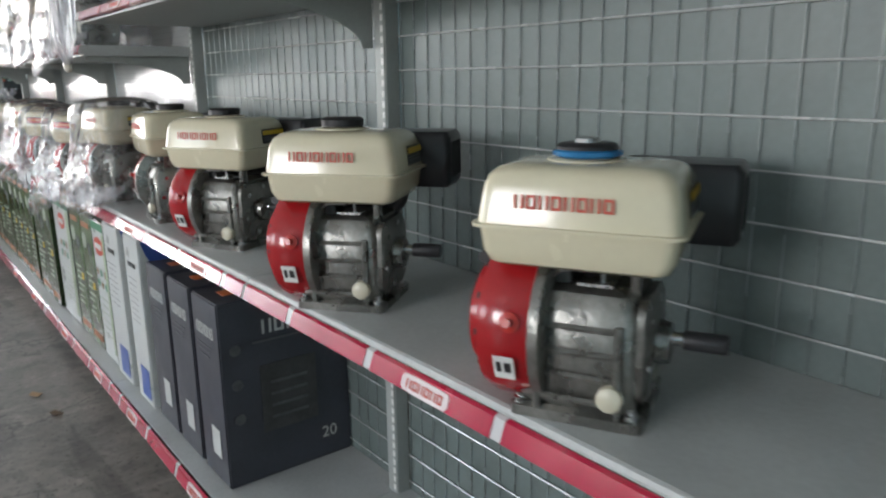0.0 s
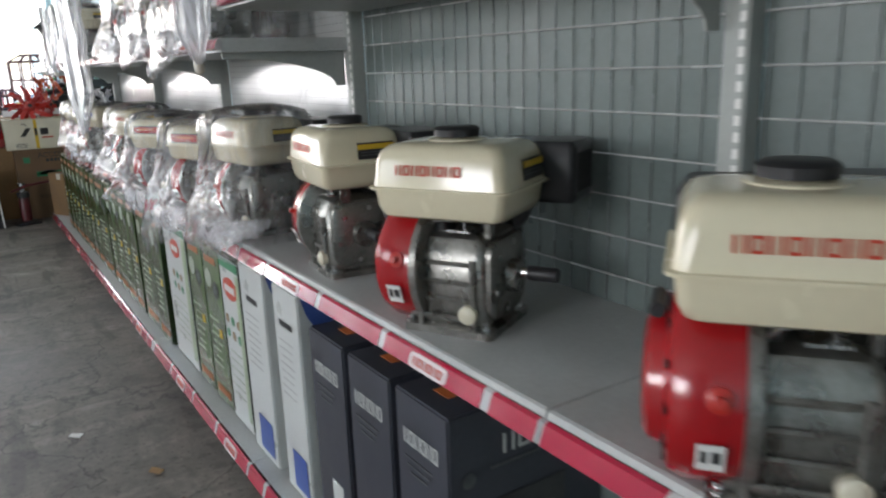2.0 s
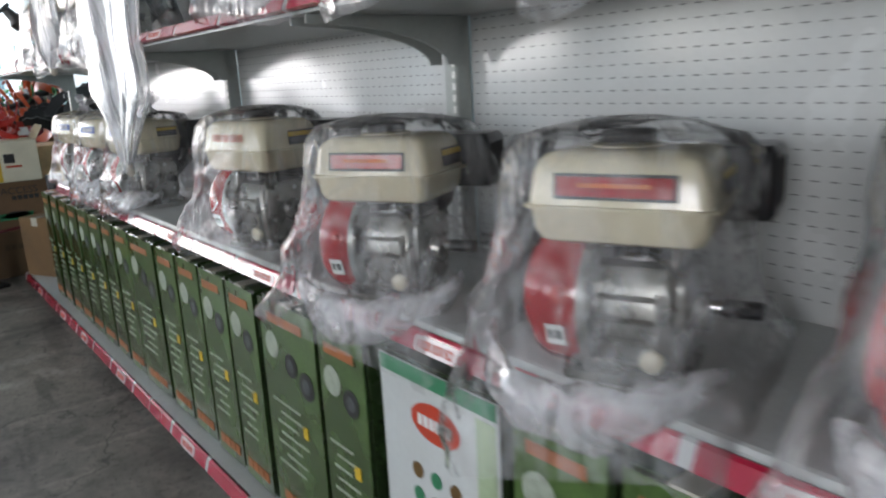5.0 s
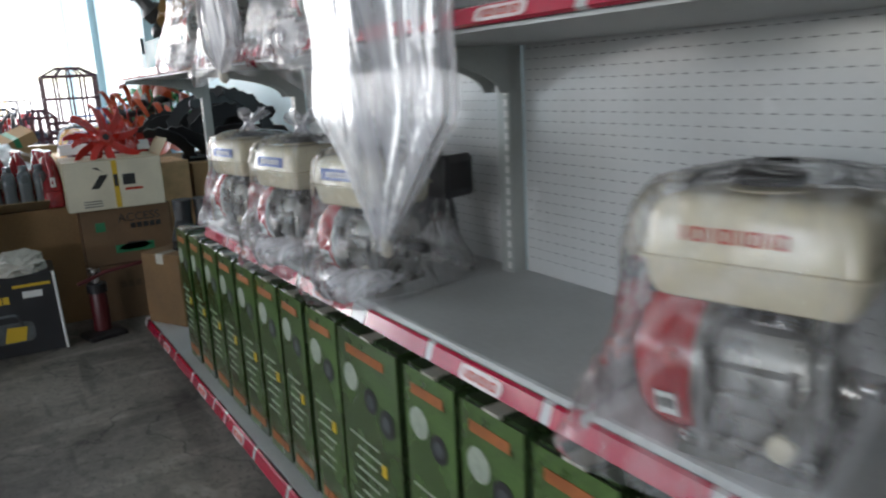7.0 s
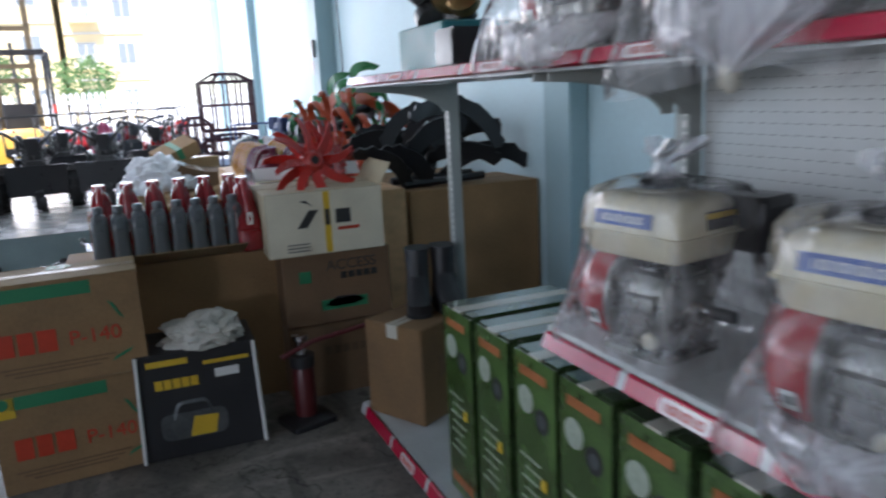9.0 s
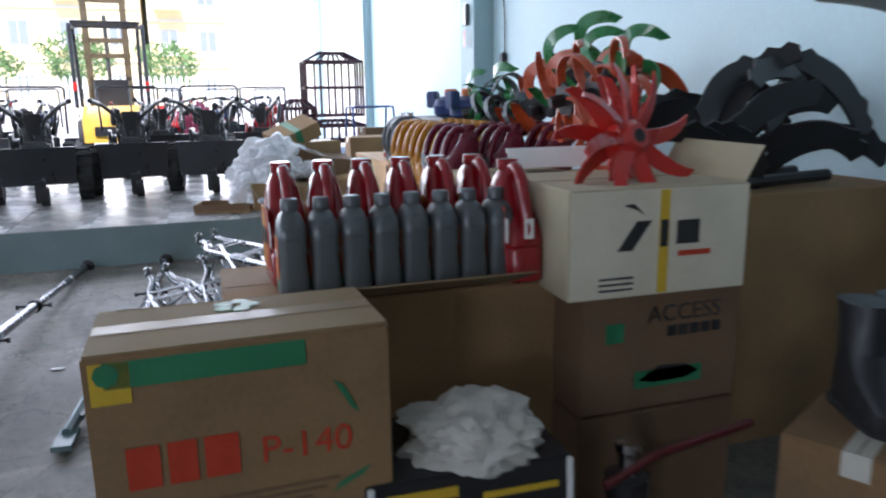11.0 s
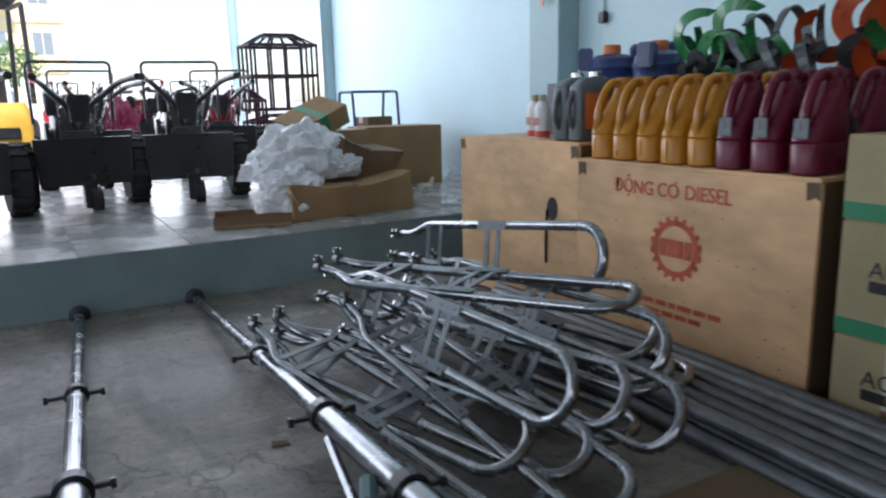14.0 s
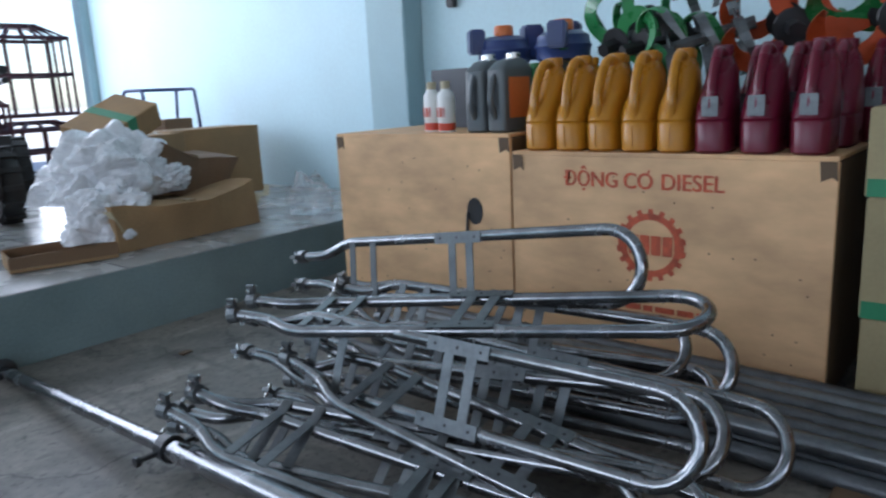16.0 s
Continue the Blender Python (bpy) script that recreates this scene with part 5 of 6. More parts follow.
# curved black wheel lugs
def lug_pile(x, y, z):
    """Cage-wheel paddles: broad curved crescents with toothed tips, heaped on their sides."""
    t = thing("black_lug_wheel", x, y, z, 0, "pile of black curved steel wheel lugs with toothed tips", "wheel lugs")
    rnd = random.Random(4)
    for i in range(15):
        R, w, span = rnd.uniform(.20, .27), rnd.uniform(.07, .10), rnd.uniform(1.5, 2.1)
        outer, inner = [], []
        for q in range(15):
            f = q / 14
            a = math.pi / 2 + span * (f - .5)
            ww = w * (.35 + .65 * math.sin(math.pi * min(1, .12 + f * .8)))
            tooth = .016 if (q % 2 and (f < .3 or f > .7)) else 0
            outer.append((math.cos(a) * (R + ww / 2 + tooth), math.sin(a) * (R + ww / 2 + tooth) - R))
            inner.append((math.cos(a) * (R - ww / 2), math.sin(a) * (R - ww / 2) - R))
        lay = i // 5
        p = part("lug", plate(outer + inner[::-1], .012, pose(0, 0, 0, 90, 0, 0)), "blackpaint", t)
        p.matrix_basis = pose(-.24 + .12 * (i % 5) + rnd.uniform(-.05, .05), rnd.uniform(-.16, .16), .15 + .095 * lay + rnd.uniform(-.02, .03), rnd.uniform(-38, 38), rnd.uniform(-55, 55), rnd.uniform(-25, 25))
    for k in (-1, 1):
        part("spacer", tube([(-.2, k * .09, .02), (.24, k * .07, .03)], .02, None, 8), "blackpaint", t)


lug_pile(1.20, 8.60, .80)
OR = "orange curved-blade tiller rotor with black discs"
GR = "green curved-blade tiller rotor"
c_rotor("orange", pose(1.055, 9.56, 1.05, 80, 8, 108), 2, 3, .225, OR, w=.056)
c_rotor("orange", pose(1.06, 9.22, 1.05, 85, -6, 100), 2, 3, .22, OR, w=.056)
c_rotor("orange", pose(1.09, 9.87, 1.05, 78, 12, 112), 2, 3, .20, OR, w=.052)
c_rotor("greenblade", pose(1.14, 9.60, 1.185, 65, 15, 100), 2, 4, .215, GR, w=.052)
c_rotor("greenblade", pose(.98, 9.12, 1.17, 82, 0, 100), 2, 4, .16, GR, w=.042)
tine_rotor("orange", pose(.82, 8.98, 1.10, 80, 10, 85), 3, 4, .18, "red-orange curved-blade tiller rotor", w=.034)
c_rotor("greenblade", pose(1.0, 10.40, 1.04, 74, 10, 75), 2, 4, .19, "glossy green curved-blade tiller rotor", w=.045)
tine_rotor("galv", pose(1.0, 10.12, 1.02, 75, 0, 20), 3, 4, .17, "grey steel tiller rotor with hooked tines", w=.034, hub="galv")
tine_rotor("greenblade", pose(.98, 10.26, 1.02, 80, 0, 60), 2, 4, .16, GR, w=.036)
# cartons under the rotors on the crate and pumps on the far crate
plain_carton(1.03, 10.2, CRATE_TOP + .0005, .34, .62, .16, "kraft", "flat tan carton on the crate", tape=False)


def pump(x, y, z, rz):
    t = thing("pump_motor", x, y, z, rz, "dark blue pump motor with an orange cap", "pump", "pump motors on the crate")
    part("casing", lathe([(.085, 0), (.105, .012), (.108, .05), (.112, .055), (.112, .065), (.106, .07), (.1, .10), (.07, .118), (.04, .12)], None, None, 20), "bluepaint", t, "", True)
    part("cap", lathe([(.035, .118), (.04, .122), (.04, .155), (.034, .162), (.02, .163)], None, None, 16), "labelorange", t, "orange cap", True)
    part("neck", box(-.15, -.085, -.035, .035, .05, .15), "bluepaint", t, bevel=.008)
    part("box_end", box(.08, .16, -.05, .05, .02, .16), "bluepaint", t, bevel=.01)


plain_carton(.98, 10.92, .7325, .34, .58, .24, "darkbox", "dark carton on the crate", tape=False)
pump(.98, 10.665, .973, 20), pump(.97, 10.94, .973, -40)

# ---- teal crate with bronze pumps on the upper shelf ----
tc_ = thing("teal_pump_set", .76, 7.22, UP_Z, 0, "teal metal housing with bronze pump castings", "pump")
part("housing", loft([(0, .03, 0, .15, .17, .01), (0, .03, .12, .15, .17, .01), (0, .03, .125, .14, .16, .01)]), "teal", tc_, "teal housing")
part("column", box(-.03, .03, .14, .19, .12, .42), "teal", tc_, bevel=.008)
rnd = random.Random(12)
for i in range(7):
    p = part("casting", lathe([(.02, 0), (.045, .01), (.05, .05), (.03, .07), (.022, .12), (.035, .125), (.035, .14)], None, None, 16), "bronze" if i % 2 else "darkalu", tc_, "", True)
    p.matrix_basis = pose(rnd.uniform(-.1, .1), rnd.uniform(-.16, .12), .13 + .04 * (i % 4), rnd.uniform(-60, 60), rnd.uniform(-50, 50), 0)
part("mount", box(-.16, .12, -.22, -.10, 0, .10), "blackpaint", tc_, bevel=.006)

# ---- handlebar frames, pipes and jack poles ----
def tube_frame():
    """A tiller handlebar: a bent tube loop, cross straps and clamps at its open end."""
    t = thing("handlebar_frame", 0, 0, 0, 0, "galvanised steel tube handlebar frame lying in a pile", "handlebar frame", "pile of handlebar frames")
    loop = [(-.60, .045, .03), (-.48, .045, .015), (-.40, .085, 0), (.50, .088, 0)]
    arc = [(.50 + .088 * math.sin(a), .088 * math.cos(a), 0) for a in [math.pi * k / 12 for k in range(1, 12)]]
    back = [(.50, -.088, 0), (-.40, -.085, 0), (-.48, -.045, .015), (-.60, -.045, .03)]
    part("tube_loop", tube(fillet(loop, .06) + [Vector(p) for p in arc] + fillet(back, .06), .0155, None, 10), "chrome", t, "bent galvanised tube", True)
    for x in (-.36, -.27, .04, .10):
        part("cross_strap", box(x - .013, x + .013, -.086, .086, .0140, .0175), "galv", t, bevel=.001)
    for y in (-.085, .085):
        part("side_plate", box(-.02, .14, y - .016, y + .016, .0160, .0185), "galv", t)
        for x in (.0, .06, .12):
            part("bolt_hole", lathe([(.004, .0186), (.004, .0192)], pose(x, y, 0), None, 8), "hole", t)
    for y in (-.045, .045):
        part("clamp", lathe([(.0145, -.016), (.021, -.015), (.021, .015), (.0145, .016)], pose(-.585, y, .028, 0, 83, 0), None, 12), "galv", t)
        part("clamp_ear", box(-.598, -.572, y - .006, y + .006, .045, .075), "galv", t, bevel=.002)
        part("clamp_bolt", lathe([(.006, -.02), (.006, .02)], pose(-.585, y, .062, 90, 0, 0), None, 6), "steel", t)
    return t


def along(A, B, roll, length=1.188, mid=None):
    A, B = Vector(A), Vector(B)
    d = (B - A).normalized()
    s = Vector((0, 0, 1)).cross(d).normalized()
    u = d.cross(s)
    c = B - d * .588
    return Matrix.Translation(c) @ Matrix((d, s, u)).transposed().to_4x4() @ Matrix.Rotation(radians(roll), 4, 'X')


TF = tube_frame()
_spots = [((-.085, 11.02, .325), (-.063, 9.85, .475), 80), ((-.52, 10.82, .315), (-.126, 9.67, .41), 8), ((-.12, 10.90, .25), (-.03, 9.65, .245), 65),
          ((-.50, 10.82, .27), (-.403, 9.58, .245), 70), ((-.25, 10.75, .20), (-.138, 9.50, .135), 60), ((-.512, 10.98, .30), (-.39, 9.43, .05), 14),
          ((-.73, 10.50, .15), (-.52, 9.55, .035), 6), ((-.755, 10.70, .15), (-.36, 9.58, .08), 24), ((-.12, 11.0, .12), (.05, 9.72, .14), 22),
          ((.02, 11.0, .21), (.08, 9.80, .22), 42), ((-.32, 10.9, .05), (-.14, 9.66, .05), 4), ((-.42, 10.8, .10), (-.22, 9.60, .18), 50),
          ((.10, 10.9, .08), (.16, 9.75, .09), 12), ((-.74, 10.96, .05), (-.48, 9.66, .10), 35)]
for i, (A, B, r) in enumerate(_spots):
    m = along(A, B, r)
    if i == 0:
        TF.matrix_basis = m
    else:
        copy_thing(TF, m)

rnd = random.Random(21)
for i in range(13):
    lay, k = divmod(i, 7)
    x = .405 - .062 * k - .03 * lay
    y1 = 10.9 + rnd.uniform(-.2, .3)
    y0 = 8.86 + rnd.uniform(-.06, .1) + .03 * k
    bm = tube([(x + rnd.uniform(-.01, .01) - .02, y0, .026 + .048 * lay), (x + .02, (y0 + y1) / 2, .026 + .048 * lay), (x + .01, y1, .026 + .048 * lay)], .024, None, 12)
    solid("steel_pipe", bm, "pipe" if i % 4 else "galv", "grey galvanised steel pipe lying on the floor", "pipe", "pipes on the floor", smooth=True)
solid("floor_board", box(-.5, .33, 9.02, 9.44, .002, .022), "plydark", "dark weathered board under the pipes", "board", bevel=.003)


def jack_pole(A, B, disc):
    """A telescopic steel pole lying on its folded legs, thick part near B."""
    A, B = Vector(A), Vector(B)
    d = (B - A).normalized()
    L_ = (B - A).length
    s = Vector((0, 0, 1)).cross(d).normalized()
    t = thing("telescopic_pole", 0, 0, 0, 0, "galvanised telescopic steel pole with clamps and folded legs", "pole", "telescopic poles", m=Matrix.Translation(A) @ Matrix((d, s, d.cross(s))).transposed().to_4x4())
    part("thin_tube", tube([(0, 0, 0), (L_ * .5, 0, 0)], .0205, None, 14), "chrome", t, "", True)
    part("mid_tube", tube([(L_ * .42, 0, 0), (L_ * .72, 0, 0)], .0265, None, 14), "chrome", t, "", True)
    part("thick_tube", tube([(L_ * .66, 0, 0), (L_, 0, 0)], .033, None, 16), "chrome", t, "", True)
    for f in (.42, .66, .84, .96):
        r = .03 if f < .6 else .038
        c = part("clamp", lathe([(r - .004, -.018), (r + .004, -.018), (r + .004, .018), (r - .004, .018)], pose(L_ * f, 0, 0, 0, 90, 0), None, 18), "blackpaint", t)
        for q in (-1, 1):
            part("clamp_screw", tube([(L_ * f, q * r, 0), (L_ * f, q * (r + .045), 0)], .007, None, 6), "blackpaint", c)
            part("screw_head", lathe([(.013, 0), (.013, .012)], pose(L_ * f, q * (r + .045), 0, 90, 0, 0), None, 6), "blackpaint", c)
    for q in (-1, 1):
        part("leg", tube([(L_ * .80, q * .04, -.01), (L_ * .86, q * .11, -.09), (L_ * .98, q * .16, -B.z + .03)], .02, None, 8), "steelgreen", t, "grey-green folding leg", True)
        part("leg_brace", tube([(L_ * .70, q * .03, -.02), (L_ * .95, q * .13, -B.z + .05)], .012, None, 6), "chrome", t, "", True)
        part("foot", box(L_ * .96, L_ * 1.02, q * .16 - .03, q * .16 + .03, -B.z + .012, -B.z + .03), "steelgreen", t)
    if disc:
        part("end_flange", lathe([(.04, -.02), (.074, -.012), (.078, 0), (.074, .004), (.03, .005)], pose(L_, 0, 0, 0, 90, 0), None, 28), "bluepaint", t, "dark blue round flange", True)
        for q in range(4):
            a = q * math.pi / 2 + .6
            part("flange_bolt", lathe([(.007, 0), (.007, .01)], pose(L_ + .004, .058 * math.cos(a), .058 * math.sin(a), 0, 90, 0), None, 6), "steel", t)
    part("far_cap", lathe([(.03, -.01), (.045, 0), (.03, .012)], pose(0, 0, 0, 0, 90, 0), None, 14), "blackpaint", t, "", True)


jack_pole((-.785, 11.84, .022), (-.845, 9.12, .185), True)
jack_pole((-1.275, 11.84, .022), (-1.475, 9.02, .185), True)

# ---- things on the platform ----
def slumped(name, sx, sy, sz, m, label, seed, material="kraft"):
    """A softened carton with a sagging lid, creased walls and a torn-open end."""
    t = thing(name, 0, 0, 0, 0, label, "carton", m=m)
    bm = box(-sx / 2, sx / 2, -sy / 2, sy / 2, 0, sz)
    bmesh.ops.subdivide_edges(bm, edges=bm.edges[:], cuts=9, use_grid_fill=True)
    for v in bm.verts:
        u, k = v.co.x / sx + .5, v.co.z / sz
        v.co.z -= k * .05 * math.sin(math.pi * u) + k * .05 * max(0, .3 - u)
        v.co.y += k * .03 * math.sin(2.2 * math.pi * u + seed)
        v.co += noise.noise_vector(v.co * 6 + Vector((seed, 0, 0))) * .016 * k
    b = part("carton_body", bm, material, t)
    part("packing_tape", box(-.024, .024, -sy / 2 + .01, sy / 2 - .01, sz - .052, sz - .042), "browntape", b)
    part("torn_flap", rumple(box(-.004, 0, -sy / 2 + .01, sy / 2 - .02, -.10, .02), .012, 9, seed), "kraftpale", t, "pale torn end flap").matrix_basis = pose(-sx / 2 - .004, 0, sz * .75, 0, -28, 0)
    return t


slumped("collapsed_carton", .78, .34, .22, pose(.22, 12.40, .268, 0, 0, 5), "torn brown carton slumped on the platform edge", 1.0)
slumped("collapsed_carton", .46, .34, .26, pose(.35, 12.66, .44, 6, 17, 8), "crushed brown carton tipped over another carton", 4.0, "kraftdark")
tr = thing("broken_tray", -.36, 12.30, .268, -14, "flattened torn carton tray with scraps", "carton")
part("tray_base", rumple(box(-.20, .20, -.13, .13, 0, .012), .006, 9), "kraft", tr)
for y in (-.13, .125):
    part("tray_side", rumple(box(-.20, .20, y, y + .005, .012, .065), .008, 9), "kraftdark", tr)
part("tray_end", rumple(box(-.20, -.195, -.12, .12, .012, .06), .008, 9), "kraft", tr)
heap("plastic_wrap", "whitefilm", .03, 12.58, .47, .33, .20, .24, 8.0, "heap of crumpled white plastic wrap on a carton", "plastic wrap", .26, 5)
heap("plastic_wrap", "whitefilm", -.10, 12.36, .32, .20, .13, .19, 5.5, "crumpled white plastic wrap hanging off a carton", "plastic wrap", .28, 6)
heap("plastic_wrap", "whitefilm", .21, 12.48, .50, .15, .10, .10, 9.5, "small bundle of crumpled white plastic film", "plastic wrap", .32, 8)
heap("plastic_wrap", "film", .94, 12.24, .275, .12, .11, .16, 6.5, "small crumpled clear plastic bundle on the platform", "plastic wrap", .3, 7)
plain_carton(1.17, 13.6, .266, .64, .40, .45, "kraft", "open brown carton with scraps on the platform", rz=-4)
plain_carton(.36, 13.0, .266, .50, .34, .46, "kraft", "brown carton standing in the heap", rz=24)
tp = thing("leaning_carton", .25, 12.95, .74, 0, "torn brown carton tipped on top of the heap", "carton", m=pose(.26, 12.94, .735, 14, -22, 15))
part("carton_body", box(-.20, .20, -.14, .14, 0, .13), "kraft", tp, bevel=.004)
part("tape_band", box(-.03, .03, -.1412, .1412, .02, .1312), "labelgreen", tp)
rnd = random.Random(31)
for i in range(14):
    bm = strip([(0, 0, 0), (.05, .01, .03), (.11, .0, .02), (.16, .02, .06)], (0, 1, .3), .05, .004)
    solid("cardboard_scrap", bm, ("labelwhite", "kraft", "kraftpale")[i % 3], "torn scrap of packing card", "scrap", "scraps round the heap", at=pose(.70 + rnd.uniform(-.2, .3), 12.75 + rnd.uniform(-.2, .3), .272 + .022 * (i % 3), rnd.uniform(-15, 15), rnd.uniform(-8, 8), rnd.uniform(0, 360)))
st = thing("tube_stool", 1.19, 14.1, .266, 8, "dark blue-grey tube frame stand with a carton in it", "stand")
for x in (-.22, .22):
    part("side_frame", tube([(x, -.16, 0), (x, -.10, .72), (x, .10, .72), (x, .18, 0)], .012, None, 8, .03), "bluepaint", st)
part("top_bar", tube([(-.22, 0, .72), (.22, 0, .72)], .012, None, 8), "bluepaint", st)
plain_carton(1.2, 14.05, .60, .26, .2, .18, "kraftdark", "small brown carton in a tube stand", rz=14)


def cage(x, y, z, sx, sy, h, rz=0):
    """A welded bar frame with a tapered top."""
    t = thing("bar_cage", x, y, z, rz, "dark red welded bar cage with a tapered top", "cage", "bar cages by the shop front")
    for lev in (.0, .45, .86):
        ring = [(sx * a, sy * b, h * lev) for a, b in ((-1, -1), (1, -1), (1, 1), (-1, 1), (-1, -1))]
        part("ring", tube(ring, .019, None, 6), "darkred", t)
    n = 5
    for i in range(n):
        u = -1 + 2 * i / (n - 1)
        for a, b in ((u, -1), (u, 1)):
            part("bar", tube([(sx * a, sy * b, 0), (sx * a, sy * b, h * .86), (sx * a * .45, sy * b * .45, h)], .015, None, 6), "darkred", t)
    for u in (-.35, .35):
        for s in (-1, 1):
            part("bar", tube([(sx * s, sy * u, 0), (sx * s, sy * u, h * .86), (sx * s * .45, sy * u * .45, h)], .015, None, 6), "darkred", t)
    part("crown", box(-sx * .46, sx * .46, -sy * .46, sy * .46, h - .02, h + .02), "darkred", t)


cage(1.28, 16.75, .84, .38, .25, .82)
cage(1.30, 16.72, .27, .40, .28, .50)
cage(.78, 16.6, .27, .22, .2, .78)


# ---- walking tractors ----
def tiller(red=False):
    t = thing("walking_tractor", 0, 0, 0, 0, "black walking tractor with lugged tyres and raised handlebars", "tractor", "walking tractors on the platform")
    part("rear_plate", loft([(0, -.20, .16, .27, .02, .01), (0, -.20, .46, .29, .02, .01)]), "blackpaint", t, "black steel plate")
    part("gearbox", box(-.10, .10, -.16, .35, .20, .50), "darkalu", t, bevel=.02)
    part("engine_block", loft([(0, .2, .44, .12, .16, .03), (0, .2, .60, .12, .16, .04), (0, .2, .65, .09, .12, .04)]), "red" if red else "darkalu", t, "", True)
    part("tank", loft([(.05, .27, .64, .10, .09, .04), (.05, .27, .72, .095, .085, .04)]), "redblade" if red else "bluepaint", t, "", True)
    part("air_filter", lathe([(.035, .60), (.045, .62), (.045, .74), (.02, .76)], pose(-.12, .1, 0), None, 14), "blackplastic", t, "", True)
    part("muffler", tube([(.13, .12, .55), (.17, .06, .66), (.17, .05, .78)], .022, None, 8, .03), "darkalu", t, "rusty exhaust pipe", True)
    part("pulley", lathe([(.02, -.02), (.085, -.022), (.075, 0), (.085, .022), (.02, .02)], pose(-.15, .18, .44, 0, 90, 0), None, 18), "galv", t, "grey belt pulley")
    part("belt_guard", loft([(-.18, .05, .28, .012, .18, .01), (-.18, .10, .56, .012, .15, .01)]), "red" if red else "blackpaint", t)
    part("console", loft([(0, -.14, .56, .05, .045, .015), (0, -.18, .70, .07, .03, .015), (0, -.19, .73, .06, .02, .01)]), "blackplastic", t, "black handlebar console", True)
    for u, mm in ((-.09, "redblade"), (.07, "steel"), (.14, "blackpaint")):
        lv = part("gear_lever", tube([(u, -.02, .48), (u * 1.3, -.12, .70), (u * 1.5, -.16, .80)], .006, None, 6), "steel", t)
        part("lever_knob", lathe([(.006, -.012), (.015, 0), (.006, .014)], pose(u * 1.5, -.16, .80), None, 8), mm, lv)
    part("cable_loop", tube([(-.10, -.15, .66), (-.18, -.05, .76), (-.12, .10, .70), (-.06, .16, .56)], .005, None, 5, .06), "blackplastic", t)
    for s in (-1, 1):
        w = part("wheel", lathe([(.10, -.055), (.19, -.06), (.215, -.03), (.215, .03), (.19, .06), (.10, .055)], pose(s * .335, .02, .215, 0, 90, 0), None, 24), "tyre", t, "lugged black tyre", True)
        part("rim", lathe([(.10, -.03), (.06, -.02), (.06, .02), (.10, .03)], pose(s * .335, .02, .215, 0, 90, 0), None, 16), "yellowpaint" if not red else "galv", w)
        bm = bmesh.new()
        for k in range(14):
            a = 2 * math.pi * k / 14
            bmesh.ops.create_cube(bm, size=1, matrix=pose(s * .335, .02 + .212 * math.cos(a), .215 + .212 * math.sin(a), math.degrees(a), 0, 0) @ Matrix.Diagonal((.11, .03, .03, 1)))
        tagged(part("tread_block", bm, "tyre", w), kind="stuff")
        part("handlebar", tube([(s * .02, -.06, .52), (s * .07, -.16, .66), (s * .22, -.36, .80), (s * .27, -.55, .82)], .018, None, 8, .06), "darkalu", t, "", True)
        part("grip", tube([(s * .262, -.50, .818), (s * .278, -.62, .823)], .022, None, 8), "blackplastic", t)
    part("guard_hoop", tube([(-.24, .1, .55), (-.25, .05, .94), (.25, .05, .94), (.24, .1, .55)], .010, None, 8, .04), "darkalu", t, "thin steel guard hoop")
    part("front_wheel", lathe([(.04, -.03), (.075, -.03), (.075, .03), (.04, .03)], pose(.03, -.27, .075, 0, 90, 0), None, 16), "tyre", t, "", True)
    part("drop_arm", tube([(.03, -.22, .22), (.03, -.27, .08)], .015, None, 6), "darkalu", t)
    part("lever", tube([(.10, .0, .5), (.14, -.15, .80)], .008, None, 6), "steel", t)
    part("hitch", box(-.04, .04, -.30, -.21, .02, .2), "blackpaint", t, bevel=.006)
    return t


T1 = tiller()
place(T1, [(-1.07, 13.75, .266, 4), (-.39, 13.72, .266, -6), (-1.78, 13.45, .266, 8), (-2.55, 13.6, .266, 3), (-3.3, 13.5, .266, -4), (-.9, 15.1, .266, 10), (-2.1, 15.2, .266, -8)])
T2 = tiller(True)
place(T2, [(-.10, 17.4, .27, 20), (.55, 18.2, .27, -30), (-.75, 18.6, .27, 60), (-2.9, 16.9, .27, 15), (.2, 15.1, .266, -15), (-3.6, 18.5, .27, 40)])
heap("red_tarp", "pink", -.45, 17.0, .62, .20, .2, .25, 2.2, "pink-red tarpaulin thrown over a tractor", "tarpaulin", .5)

